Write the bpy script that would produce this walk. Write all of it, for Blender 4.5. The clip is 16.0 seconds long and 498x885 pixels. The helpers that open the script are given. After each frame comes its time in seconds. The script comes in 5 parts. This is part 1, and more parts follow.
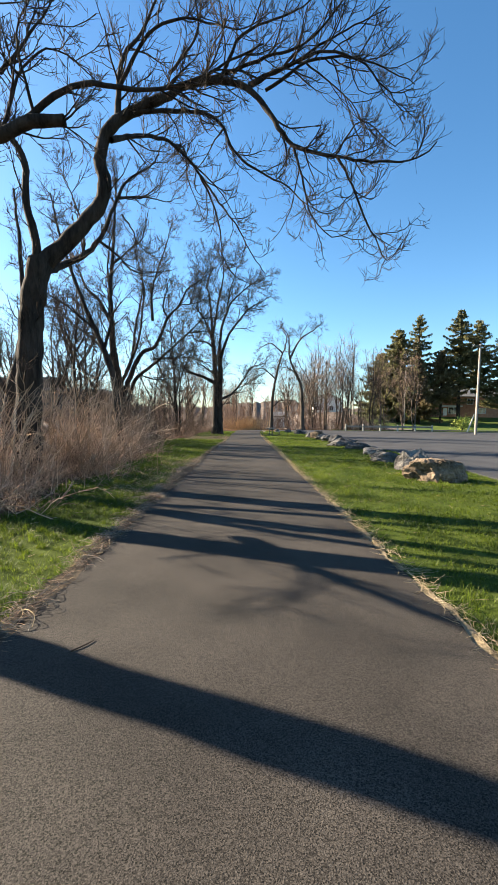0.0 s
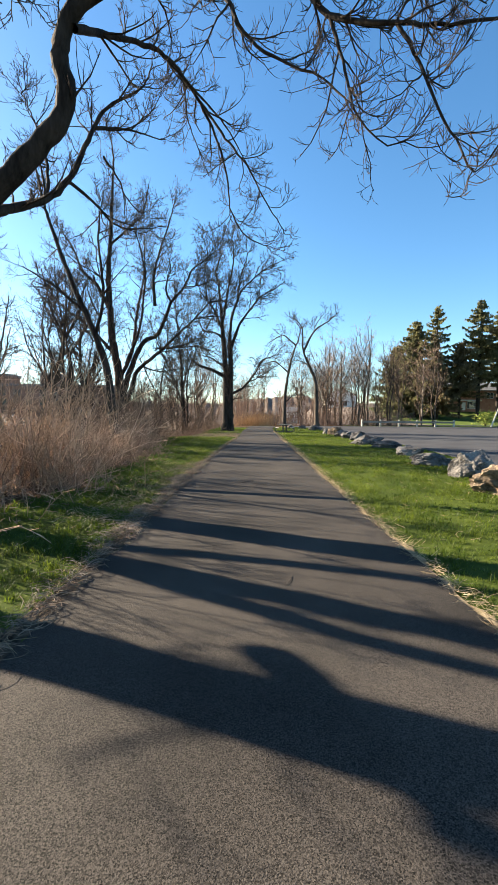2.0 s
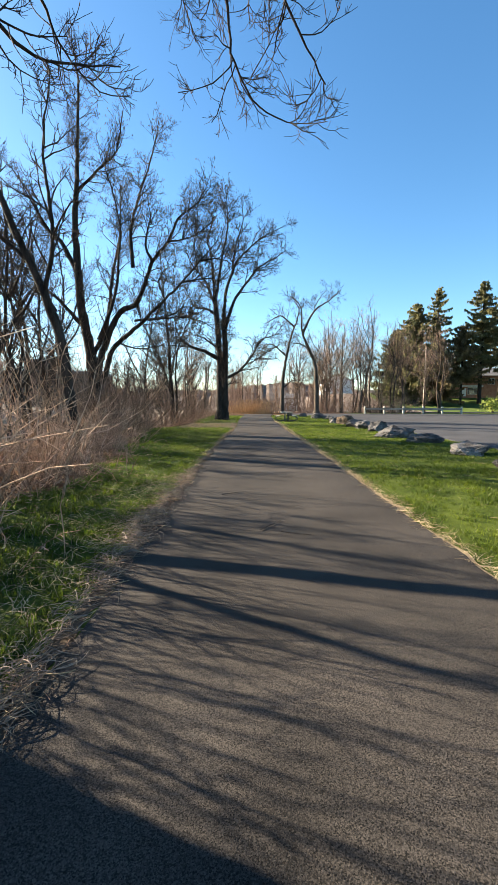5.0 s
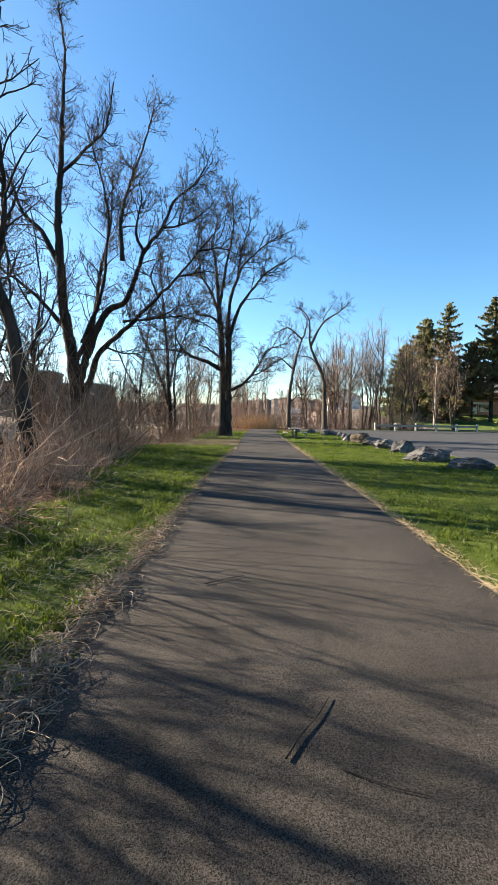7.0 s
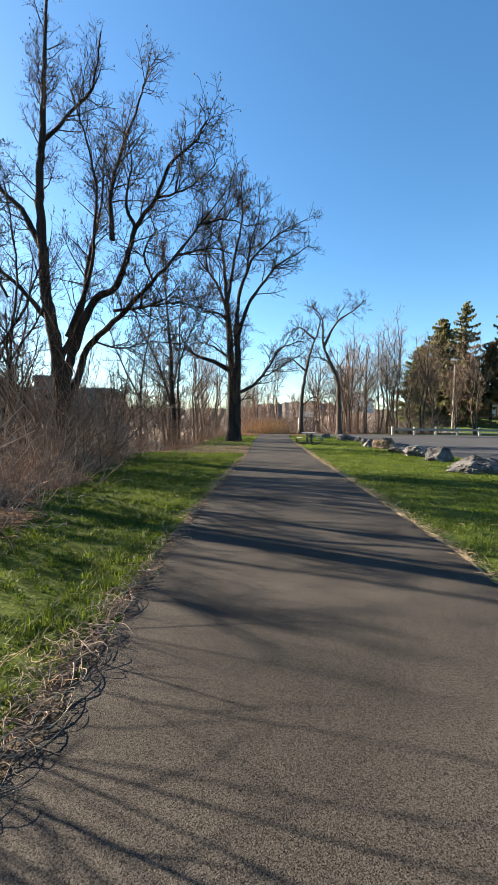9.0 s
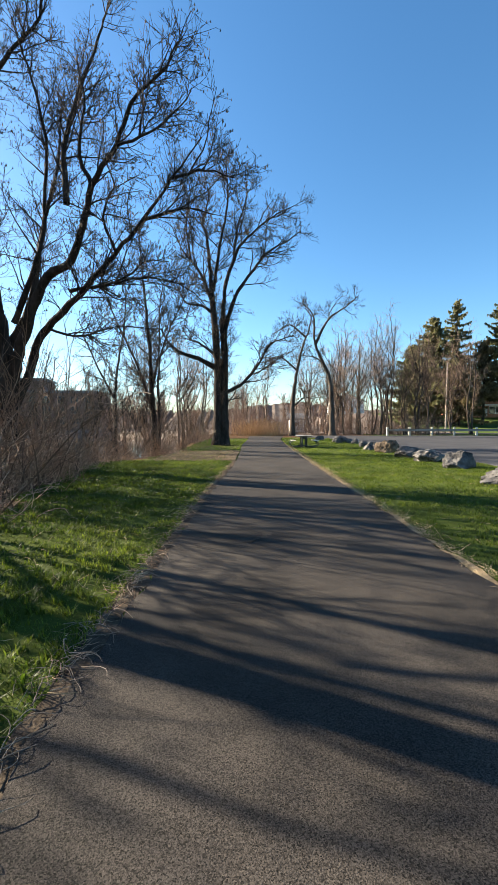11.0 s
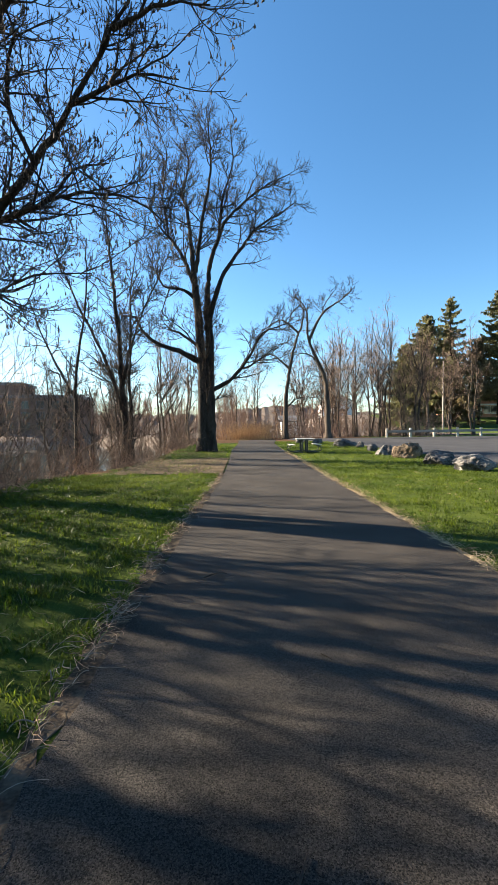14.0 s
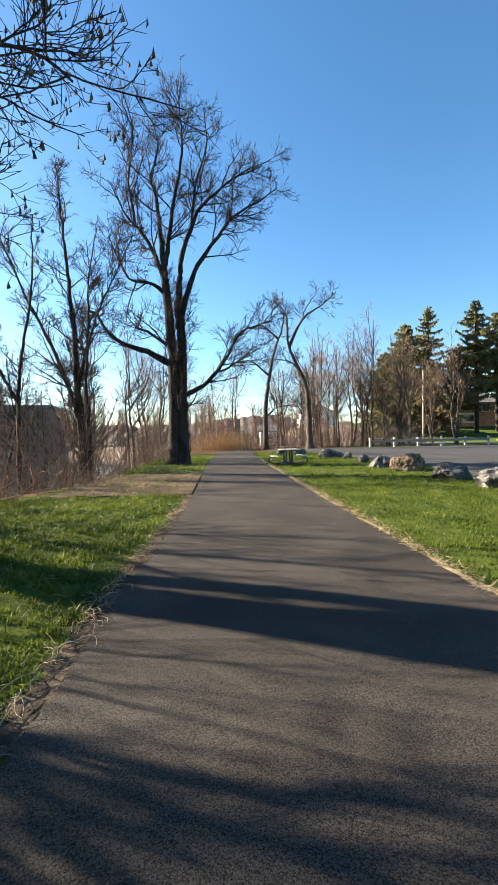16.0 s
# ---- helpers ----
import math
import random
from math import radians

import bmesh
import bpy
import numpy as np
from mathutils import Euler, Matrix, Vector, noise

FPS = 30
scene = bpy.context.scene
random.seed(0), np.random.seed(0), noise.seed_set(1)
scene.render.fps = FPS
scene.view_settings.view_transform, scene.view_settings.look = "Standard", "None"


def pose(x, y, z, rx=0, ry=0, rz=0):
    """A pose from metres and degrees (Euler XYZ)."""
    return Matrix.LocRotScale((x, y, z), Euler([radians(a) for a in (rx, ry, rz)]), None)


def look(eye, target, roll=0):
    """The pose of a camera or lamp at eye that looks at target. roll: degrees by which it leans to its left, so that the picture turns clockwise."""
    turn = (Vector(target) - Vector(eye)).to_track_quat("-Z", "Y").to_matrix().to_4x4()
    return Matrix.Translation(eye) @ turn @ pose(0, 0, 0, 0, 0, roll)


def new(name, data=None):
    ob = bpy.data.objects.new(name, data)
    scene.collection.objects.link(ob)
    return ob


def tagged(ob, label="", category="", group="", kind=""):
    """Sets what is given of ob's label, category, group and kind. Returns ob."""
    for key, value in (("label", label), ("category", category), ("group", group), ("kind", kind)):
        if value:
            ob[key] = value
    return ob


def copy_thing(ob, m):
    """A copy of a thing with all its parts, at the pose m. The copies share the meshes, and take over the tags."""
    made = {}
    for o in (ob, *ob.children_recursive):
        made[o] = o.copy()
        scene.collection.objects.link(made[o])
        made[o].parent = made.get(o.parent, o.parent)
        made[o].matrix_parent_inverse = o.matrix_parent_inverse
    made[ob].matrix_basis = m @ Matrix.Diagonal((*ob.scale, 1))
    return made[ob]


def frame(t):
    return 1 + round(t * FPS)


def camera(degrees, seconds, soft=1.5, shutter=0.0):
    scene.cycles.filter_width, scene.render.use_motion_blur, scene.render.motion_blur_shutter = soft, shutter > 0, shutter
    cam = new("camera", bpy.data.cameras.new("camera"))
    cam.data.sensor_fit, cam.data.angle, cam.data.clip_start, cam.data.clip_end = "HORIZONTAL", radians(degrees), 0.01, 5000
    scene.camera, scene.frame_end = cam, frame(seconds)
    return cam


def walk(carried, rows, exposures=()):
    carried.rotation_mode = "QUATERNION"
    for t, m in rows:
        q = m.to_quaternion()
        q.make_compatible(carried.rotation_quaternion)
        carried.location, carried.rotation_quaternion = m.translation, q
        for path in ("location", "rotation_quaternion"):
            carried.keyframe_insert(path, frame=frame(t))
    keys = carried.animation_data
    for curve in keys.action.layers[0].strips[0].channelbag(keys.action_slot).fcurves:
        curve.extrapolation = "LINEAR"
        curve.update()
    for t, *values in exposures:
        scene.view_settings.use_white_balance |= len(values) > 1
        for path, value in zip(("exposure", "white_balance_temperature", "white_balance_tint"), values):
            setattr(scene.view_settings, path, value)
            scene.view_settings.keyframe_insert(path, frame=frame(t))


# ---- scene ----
PATH = [
    (0, (-0.026, 1.551, 1.424), (0.003, 3.548, 1.321), 0.7),
    (0.5, (-0.004, 2.212, 1.414), (0.025, 4.21, 1.322), 0.3),
    (1, (0.022, 2.897, 1.401), (0.032, 4.895, 1.307), 0.3),
    (1.5, (-0.014, 3.559, 1.393), (-0.016, 5.557, 1.303), 0.4),
    (2, (-0.088, 4.208, 1.396), (-0.112, 6.204, 1.274), 0.4),
    (2.5, (-0.168, 4.869, 1.386), (-0.206, 6.864, 1.246), -0.1),
    (3, (-0.228, 5.566, 1.382), (-0.272, 7.559, 1.221), -0.7),
    (3.5, (-0.312, 6.273, 1.382), (-0.341, 8.265, 1.207), -0.6),
    (4, (-0.4, 6.984, 1.383), (-0.417, 8.975, 1.191), -0.4),
    (4.2, (-0.447, 7.272, 1.393), (-0.444, 9.262, 1.194), 0.0),
    (6.3, (-0.508, 10.355, 1.397), (-0.499, 12.351, 1.258), 0.5),
    (6.5, (-0.492, 10.648, 1.403), (-0.493, 12.643, 1.267), 0.9),
    (7, (-0.502, 11.345, 1.403), (-0.513, 13.342, 1.289), 0.9),
    (7.5, (-0.505, 12.002, 1.405), (-0.526, 13.999, 1.306), 1.2),
    (8, (-0.531, 12.625, 1.395), (-0.573, 14.622, 1.3), 0.8),
    (8.5, (-0.532, 13.246, 1.387), (-0.583, 15.243, 1.292), 0.6),
    (8.7, (-0.533, 13.5, 1.386), (-0.594, 15.497, 1.291), 0.6),
    (10.8, (-0.542, 16.206, 1.399), (-0.571, 18.204, 1.315), 0.2),
    (11, (-0.538, 16.46, 1.398), (-0.552, 18.459, 1.313), 0.0),
    (11.5, (-0.544, 17.106, 1.398), (-0.527, 19.105, 1.318), 0.2),
    (12, (-0.58, 17.777, 1.391), (-0.534, 19.775, 1.306), -0.2),
    (12.5, (-0.595, 18.484, 1.39), (-0.539, 20.481, 1.307), 0.0),
    (13, (-0.626, 19.159, 1.37), (-0.58, 21.157, 1.294), -0.2),
    (13.5, (-0.59, 19.811, 1.342), (-0.558, 21.81, 1.269), -0.7),
    (14, (-0.624, 20.428, 1.317), (-0.589, 22.427, 1.249), -0.8),
    (14.5, (-0.556, 21.09, 1.3), (-0.524, 23.089, 1.259), -0.7),
    (15, (-0.529, 21.732, 1.276), (-0.388, 23.727, 1.246), -1.0),
    (15.5, (-0.515, 22.381, 1.263), (-0.378, 24.376, 1.238), -1.3),
    (16, (-0.502, 23.019, 1.269), (-0.367, 25.014, 1.249), -1.1),
]
cam = camera(60.5, 16.0, 1.1)
walk(cam, [(t, look(eye, target, roll)) for t, eye, target, roll in PATH], exposures=[(0, 2.4, 6600, 3), (4, 2.55, 6700, 3), (7, 2.42, 6500, 3), (12, 2.36, 6500, 3), (16, 2.5, 6700, 3)])

# ---- light ----
SUN_AZ, SUN_EL = radians(24.0), radians(24.0)   # forward of square left, above the horizon
sun_way = Vector((-math.cos(SUN_AZ) * math.cos(SUN_EL), math.sin(SUN_AZ) * math.cos(SUN_EL), math.sin(SUN_EL)))
world = bpy.data.worlds.new("sky")
scene.world = world
world.use_nodes = True
wn = world.node_tree.nodes
sky = wn.new("ShaderNodeTexSky")
sky.sky_type = "NISHITA"
sky.sun_disc = False
sky.sun_elevation = SUN_EL
sky.sun_rotation = math.atan2(sun_way.x, sun_way.y)
sky.altitude = 500
sky.air_density, sky.dust_density, sky.ozone_density = 1.0, 0.6, 2.5
deep = wn.new("ShaderNodeHueSaturation")
deep.inputs["Saturation"].default_value = 1.2
world.node_tree.links.new(sky.outputs[0], deep.inputs["Color"])
world.node_tree.links.new(deep.outputs[0], wn["Background"].inputs["Color"])
wn["Background"].inputs["Strength"].default_value = 0.053
sun_lamp = bpy.data.lights.new("sun", "SUN")
sun_lamp.energy, sun_lamp.angle, sun_lamp.color = 5.0, radians(0.5), (1.0, 0.82, 0.66)
sun_ob = new("sun", sun_lamp)
sun_ob.matrix_world = look(sun_way * 60, (0, 0, 0))

# ---- materials ----


def mat(name, dark, light, scale=6.0, rough=0.85, bump=0.3, fine=60.0, detail=6.0, spread=(0.35, 0.65), rand=0.0, metal=0.0, spec=0.3, fine_mix=0.35, stretch=(1, 1, 1)):
    """Two colours mixed by coarse and fine noise in metres, with a fine relief; rand: brightness change from piece to piece."""
    m = bpy.data.materials.new(name)
    m.use_nodes = True
    n, l = m.node_tree.nodes, m.node_tree.links
    b = n["Principled BSDF"]
    b.inputs["Roughness"].default_value, b.inputs["Metallic"].default_value = rough, metal
    b.inputs["Specular IOR Level"].default_value = spec
    geo = n.new("ShaderNodeNewGeometry")
    mapping = n.new("ShaderNodeMapping")
    mapping.inputs["Scale"].default_value = stretch
    l.new(geo.outputs["Position"], mapping.inputs["Vector"])
    a = n.new("ShaderNodeTexNoise")
    a.inputs["Scale"].default_value, a.inputs["Detail"].default_value = scale, detail
    f = n.new("ShaderNodeTexNoise")
    f.inputs["Scale"].default_value, f.inputs["Detail"].default_value = fine, 3.0
    l.new(mapping.outputs[0], a.inputs["Vector"])
    l.new(mapping.outputs[0], f.inputs["Vector"])
    mixf = n.new("ShaderNodeMix")
    mixf.inputs["Factor"].default_value = fine_mix
    l.new(a.outputs[0], mixf.inputs["A"])
    l.new(f.outputs[0], mixf.inputs["B"])
    ramp = n.new("ShaderNodeValToRGB")
    ramp.color_ramp.elements[0].position, ramp.color_ramp.elements[1].position = spread
    ramp.color_ramp.elements[0].color, ramp.color_ramp.elements[1].color = (*dark, 1), (*light, 1)
    l.new(mixf.outputs["Result"], ramp.inputs[0])
    out = ramp.outputs[0]
    if rand:
        island = n.new("ShaderNodeNewGeometry")
        hsv = n.new("ShaderNodeHueSaturation")
        rng_ = n.new("ShaderNodeMapRange")
        rng_.inputs["To Min"].default_value, rng_.inputs["To Max"].default_value = 1 - rand, 1 + rand
        l.new(island.outputs["Random Per Island"], rng_.inputs["Value"])
        l.new(rng_.outputs[0], hsv.inputs["Value"])
        l.new(out, hsv.inputs["Color"])
        out = hsv.outputs[0]
    l.new(out, b.inputs["Base Color"])
    if bump:
        bp = n.new("ShaderNodeBump")
        bp.inputs["Strength"].default_value, bp.inputs["Distance"].default_value = min(bump, 1.0), 0.02 * max(1.0, bump)
        l.new(mixf.outputs["Result"], bp.inputs["Height"])
        l.new(bp.outputs[0], b.inputs["Normal"])
    return m


M_PATH = mat("worn_asphalt", (0.0165, 0.0147, 0.0129), (0.045, 0.0395, 0.034), 0.9, 0.86, 0.5, 150.0, 8.0, (0.36, 0.64), fine_mix=0.45, spec=0.13)
pt = M_PATH.node_tree
pgeo, pcell, pmap, pmul = pt.nodes.new("ShaderNodeNewGeometry"), pt.nodes.new("ShaderNodeTexVoronoi"), pt.nodes.new("ShaderNodeMapRange"), pt.nodes.new("ShaderNodeHueSaturation")
pcell.inputs["Scale"].default_value = 220.0    # stones of about 5 mm in the surface
pt.links.new(pgeo.outputs["Position"], pcell.inputs["Vector"])
psep = pt.nodes.new("ShaderNodeSeparateColor")
pt.links.new(pcell.outputs["Color"], psep.inputs[0])
pmap.inputs["To Min"].default_value, pmap.inputs["To Max"].default_value = 0.2, 2.1
pt.links.new(psep.outputs[0], pmap.inputs["Value"])
pt.links.new(pmap.outputs[0], pmul.inputs["Value"])
pbase = pt.nodes["Principled BSDF"].inputs["Base Color"]
pt.links.new(pbase.links[0].from_socket, pmul.inputs["Color"])
pt.links.new(pmul.outputs[0], pbase)
M_LOT = mat("lot_asphalt", (0.034, 0.035, 0.038), (0.06, 0.06, 0.063), 0.7, 0.9, 0.3, 60.0, spec=0.1)
M_SOIL = mat("lawn_soil", (0.025, 0.04, 0.008), (0.07, 0.09, 0.018), 2.0, 0.95, 0.8, 40.0, spec=0.03)
M_LITTER = mat("leaf_litter", (0.032, 0.019, 0.011), (0.13, 0.075, 0.043), 5.0, 0.95, 1.0, 45.0, spec=0.03)
M_DIRT = mat("trodden_dirt", (0.045, 0.035, 0.023), (0.13, 0.1, 0.066), 1.6, 0.95, 0.7, 60.0, spec=0.03)
M_FIELD = mat("far_lawn", (0.04, 0.062, 0.016), (0.1, 0.13, 0.035), 0.4, 0.95, 0.6, 6.0, spec=0.03)
M_GRASS = mat("grass_blades", (0.022, 0.051, 0.0036), (0.128, 0.164, 0.015), 1.1, 0.5, 0.0, 30.0, rand=0.4, spec=0.3)
gt = M_GRASS.node_tree
gtrans, gmix = gt.nodes.new("ShaderNodeBsdfTranslucent"), gt.nodes.new("ShaderNodeMixShader")
gbsdf = gt.nodes["Principled BSDF"]
gt.links.new(gbsdf.inputs["Base Color"].links[0].from_socket, gtrans.inputs["Color"])
gmix.inputs[0].default_value = 0.55
gt.links.new(gbsdf.outputs[0], gmix.inputs[1])
gt.links.new(gtrans.outputs[0], gmix.inputs[2])
gt.links.new(gmix.outputs[0], gt.nodes["Material Output"].inputs[0])
M_STRAW = mat("dry_straw", (0.16, 0.12, 0.07), (0.42, 0.34, 0.22), 3.0, 0.8, 0.0, 40.0, rand=0.4, spec=0.03)
M_DEADSTEM = mat("grey_dead_stems", (0.07, 0.055, 0.043), (0.27, 0.22, 0.175), 4.0, 0.75, 0.0, 30.0, rand=0.5, spec=0.15)
M_EDGE = mat("dead_stem_soil", (0.022, 0.018, 0.014), (0.12, 0.095, 0.07), 7.0, 0.95, 1.0, 60.0, spec=0.03)
M_STRAWBED = mat("matted_straw", (0.11, 0.085, 0.05), (0.34, 0.27, 0.17), 6.0, 0.9, 1.0, 70.0, spec=0.03)
M_CANE = mat("dry_cane", (0.13, 0.082, 0.057), (0.46, 0.31, 0.215), 1.6, 0.8, 0.0, 30.0, rand=0.45, spec=0.03)
M_STALK = mat("tan_stalk", (0.2, 0.135, 0.092), (0.56, 0.41, 0.29), 1.2, 0.8, 0.0, 30.0, rand=0.45, spec=0.03)
M_TWIGB = mat("brown_twigs", (0.09, 0.06, 0.043), (0.25, 0.175, 0.125), 1.0, 0.85, 0.0, 8.0, rand=0.35, spec=0.03)
M_REED = mat("reed_tan", (0.3, 0.19, 0.1), (0.48, 0.33, 0.18), 0.6, 0.8, 0.0, 10.0, rand=0.35, spec=0.03)
M_BARK = mat("dark_bark", (0.013, 0.0105, 0.009), (0.052, 0.042, 0.035), 5.0, 0.9, 2.5, 22.0, stretch=(1, 1, 0.25), spec=0.1)
M_BARKG = mat("grey_bark", (0.028, 0.022, 0.017), (0.1, 0.08, 0.064), 3.5, 0.9, 1.0, 20.0, stretch=(1, 1, 0.25), spec=0.1)
M_TWIG = mat("twigs", (0.026, 0.02, 0.017), (0.08, 0.062, 0.05), 3.0, 0.85, 0.0, 20.0, spec=0.03)
M_TWIGR = mat("reddish_twigs", (0.13, 0.085, 0.062), (0.3, 0.205, 0.15), 0.5, 0.85, 0.0, 5.0, rand=0.3, spec=0.03)
M_TWIGS = mat("grey_brown_twigs", (0.12, 0.085, 0.064), (0.3, 0.215, 0.165), 0.5, 0.85, 0.0, 5.0, rand=0.3, spec=0.03)
M_SEED = mat("seed_cluster", (0.03, 0.02, 0.014), (0.1, 0.065, 0.04), 6.0, 0.9, 0.0, 20.0, rand=0.4)
M_NEEDLE = mat("spruce_needles", (0.07, 0.072, 0.032), (0.2, 0.185, 0.082), 0.35, 0.7, 0.0, 3.0, rand=0.4)
M_NEEDLEB = mat("bronzed_needles", (0.085, 0.064, 0.03), (0.2, 0.155, 0.075), 0.35, 0.7, 0.0, 3.0, rand=0.4)
for leafy_mat in (M_NEEDLE, M_NEEDLEB):
    nt = leafy_mat.node_tree
    ntr, nmix = nt.nodes.new("ShaderNodeBsdfTranslucent"), nt.nodes.new("ShaderNodeMixShader")
    nt.links.new(nt.nodes["Principled BSDF"].inputs["Base Color"].links[0].from_socket, ntr.inputs["Color"])
    nmix.inputs[0].default_value = 0.5
    nt.links.new(nt.nodes["Principled BSDF"].outputs[0], nmix.inputs[1])
    nt.links.new(ntr.outputs[0], nmix.inputs[2])
    nt.links.new(nmix.outputs[0], nt.nodes["Material Output"].inputs[0])
M_ROCK = mat("grey_stone", (0.035, 0.033, 0.031), (0.22, 0.207, 0.19), 2.6, 0.9, 3.0, 22.0, 9.0, (0.38, 0.62), spec=0.1)
M_ROCKD = mat("dark_stone", (0.025, 0.025, 0.026), (0.14, 0.135, 0.13), 2.6, 0.9, 3.0, 22.0, 9.0, (0.38, 0.66), spec=0.1)
M_ROCKT = mat("tan_stone", (0.04, 0.03, 0.021), (0.21, 0.16, 0.115), 3.2, 0.9, 3.0, 18.0, 9.0, (0.36, 0.62), spec=0.1)
M_WOOD = mat("weathered_board", (0.3, 0.27, 0.23), (0.52, 0.48, 0.42), 3.0, 0.8, 0.4, 30.0, stretch=(1, 0.15, 1), rand=0.12)
M_POST = mat("weathered_post", (0.34, 0.3, 0.25), (0.6, 0.55, 0.47), 3.0, 0.85, 0.4, 20.0, stretch=(1, 1, 0.3))
M_RAIL = mat("grey_rail", (0.13, 0.115, 0.1), (0.27, 0.24, 0.21), 3.0, 0.85, 0.4, 20.0, stretch=(0.2, 1, 1))
M_METAL = mat("dark_green_metal", (0.012, 0.018, 0.015), (0.03, 0.04, 0.034), 6.0, 0.45, 0.1, 40.0, spec=0.5)
M_POLE = mat("pole_wood", (0.2, 0.17, 0.14), (0.38, 0.33, 0.28), 2.0, 0.85, 0.3, 15.0, stretch=(1, 1, 0.2))
M_BRICK = mat("pink_brick", (0.3, 0.14, 0.09), (0.46, 0.24, 0.16), 1.5, 0.9, 0.4, 12.0)
M_MILL = mat("old_brown_brick", (0.13, 0.085, 0.065), (0.24, 0.16, 0.125), 0.8, 0.9, 0.3, 6.0)
M_WHITE = mat("white_paint", (0.68, 0.67, 0.64), (0.82, 0.81, 0.78), 2.0, 0.6, 0.1, 12.0)
M_ROOF = mat("grey_shingle", (0.1, 0.1, 0.105), (0.2, 0.2, 0.2), 1.0, 0.9, 0.4, 8.0)
M_GREENLEAF = mat("yellow_green_leaves", (0.16, 0.2, 0.03), (0.34, 0.38, 0.07), 2.0, 0.7, 0.0, 20.0, rand=0.4)
M_GLASS = mat("window_glass", (0.02, 0.025, 0.03), (0.045, 0.05, 0.06), 0.5, 0.08, 0.0, 2.0, spec=0.6)
M_HILL = mat("far_wooded_hill", (0.1, 0.08, 0.068), (0.19, 0.155, 0.13), 0.25, 0.95, 0.0, 1.5, stretch=(1, 1, 0.4), spec=0.03)
M_WATER = mat("river_water", (0.035, 0.04, 0.035), (0.05, 0.055, 0.045), 0.3, 0.06, 0.0, 4.0, spec=0.6)
wt = M_WATER.node_tree
wave = wt.nodes.new("ShaderNodeTexNoise")
wave.inputs["Scale"].default_value, wave.inputs["Detail"].default_value = 2.2, 4.0
wbump = wt.nodes.new("ShaderNodeBump")
wbump.inputs["Strength"].default_value, wbump.inputs["Distance"].default_value = 0.12, 0.05
wt.links.new(wave.outputs[0], wbump.inputs["Height"])
wt.links.new(wbump.outputs[0], wt.nodes["Principled BSDF"].inputs["Normal"])

# ---- mesh helpers ----


def raw_mesh(name, co, faces, material, smooth=False):
    """A mesh from arrays: co (n, 3) and a list of face arrays (m, k)."""
    me = bpy.data.meshes.new(name)
    me.vertices.add(len(co))
    me.vertices.foreach_set("co", np.ascontiguousarray(co, dtype=np.float32).ravel())
    idx = np.concatenate([f.ravel() for f in faces]).astype(np.int32)
    sizes = np.concatenate([np.full(len(f), f.shape[1], dtype=np.int32) for f in faces])
    me.loops.add(len(idx))
    me.loops.foreach_set("vertex_index", idx)
    me.polygons.add(len(sizes))
    me.polygons.foreach_set("loop_start", np.concatenate([[0], np.cumsum(sizes)[:-1]]).astype(np.int32))
    me.polygons.foreach_set("use_smooth", np.full(len(sizes), smooth, dtype=bool))
    me.update(calc_edges=True)
    me.materials.append(material)
    return me


def bm_mesh(name, bm, material, smooth=False):
    me = bpy.data.meshes.new(name)
    bm.to_mesh(me)
    bm.free()
    me.materials.append(material)
    if smooth:
        me.shade_smooth()
    return me


def part(name, bm, material, parent, label=""):
    ob = new(name, bm_mesh(name, bm, material))
    ob.parent = parent
    return tagged(ob, label)


def under(ob, parent, label=""):
    ob.parent = parent
    return tagged(ob, label)


def box(bm, x0, y0, z0, x1, y1, z1, bevel=0.0):
    made = bmesh.ops.create_cube(bm, size=1.0, matrix=Matrix.LocRotScale(((x0 + x1) / 2, (y0 + y1) / 2, (z0 + z1) / 2), None, (abs(x1 - x0), abs(y1 - y0), abs(z1 - z0))))
    if bevel:
        edges = list({e for v in made["verts"] for e in v.link_edges})
        bmesh.ops.bevel(bm, geom=edges, offset=bevel, segments=2, affect="EDGES", profile=0.6)
    return bm


def boxed(x0, y0, z0, x1, y1, z1, bevel=0.0):
    return box(bmesh.new(), x0, y0, z0, x1, y1, z1, bevel)


def cyl(bm, a, b, r0, r1, sides=12):
    a, b = Vector(a), Vector(b)
    turn = (b - a).to_track_quat("Z", "Y").to_matrix().to_4x4()
    bmesh.ops.create_cone(bm, cap_ends=True, segments=sides, radius1=r0, radius2=r1, depth=(b - a).length, matrix=Matrix.Translation((a + b) / 2) @ turn)
    return bm


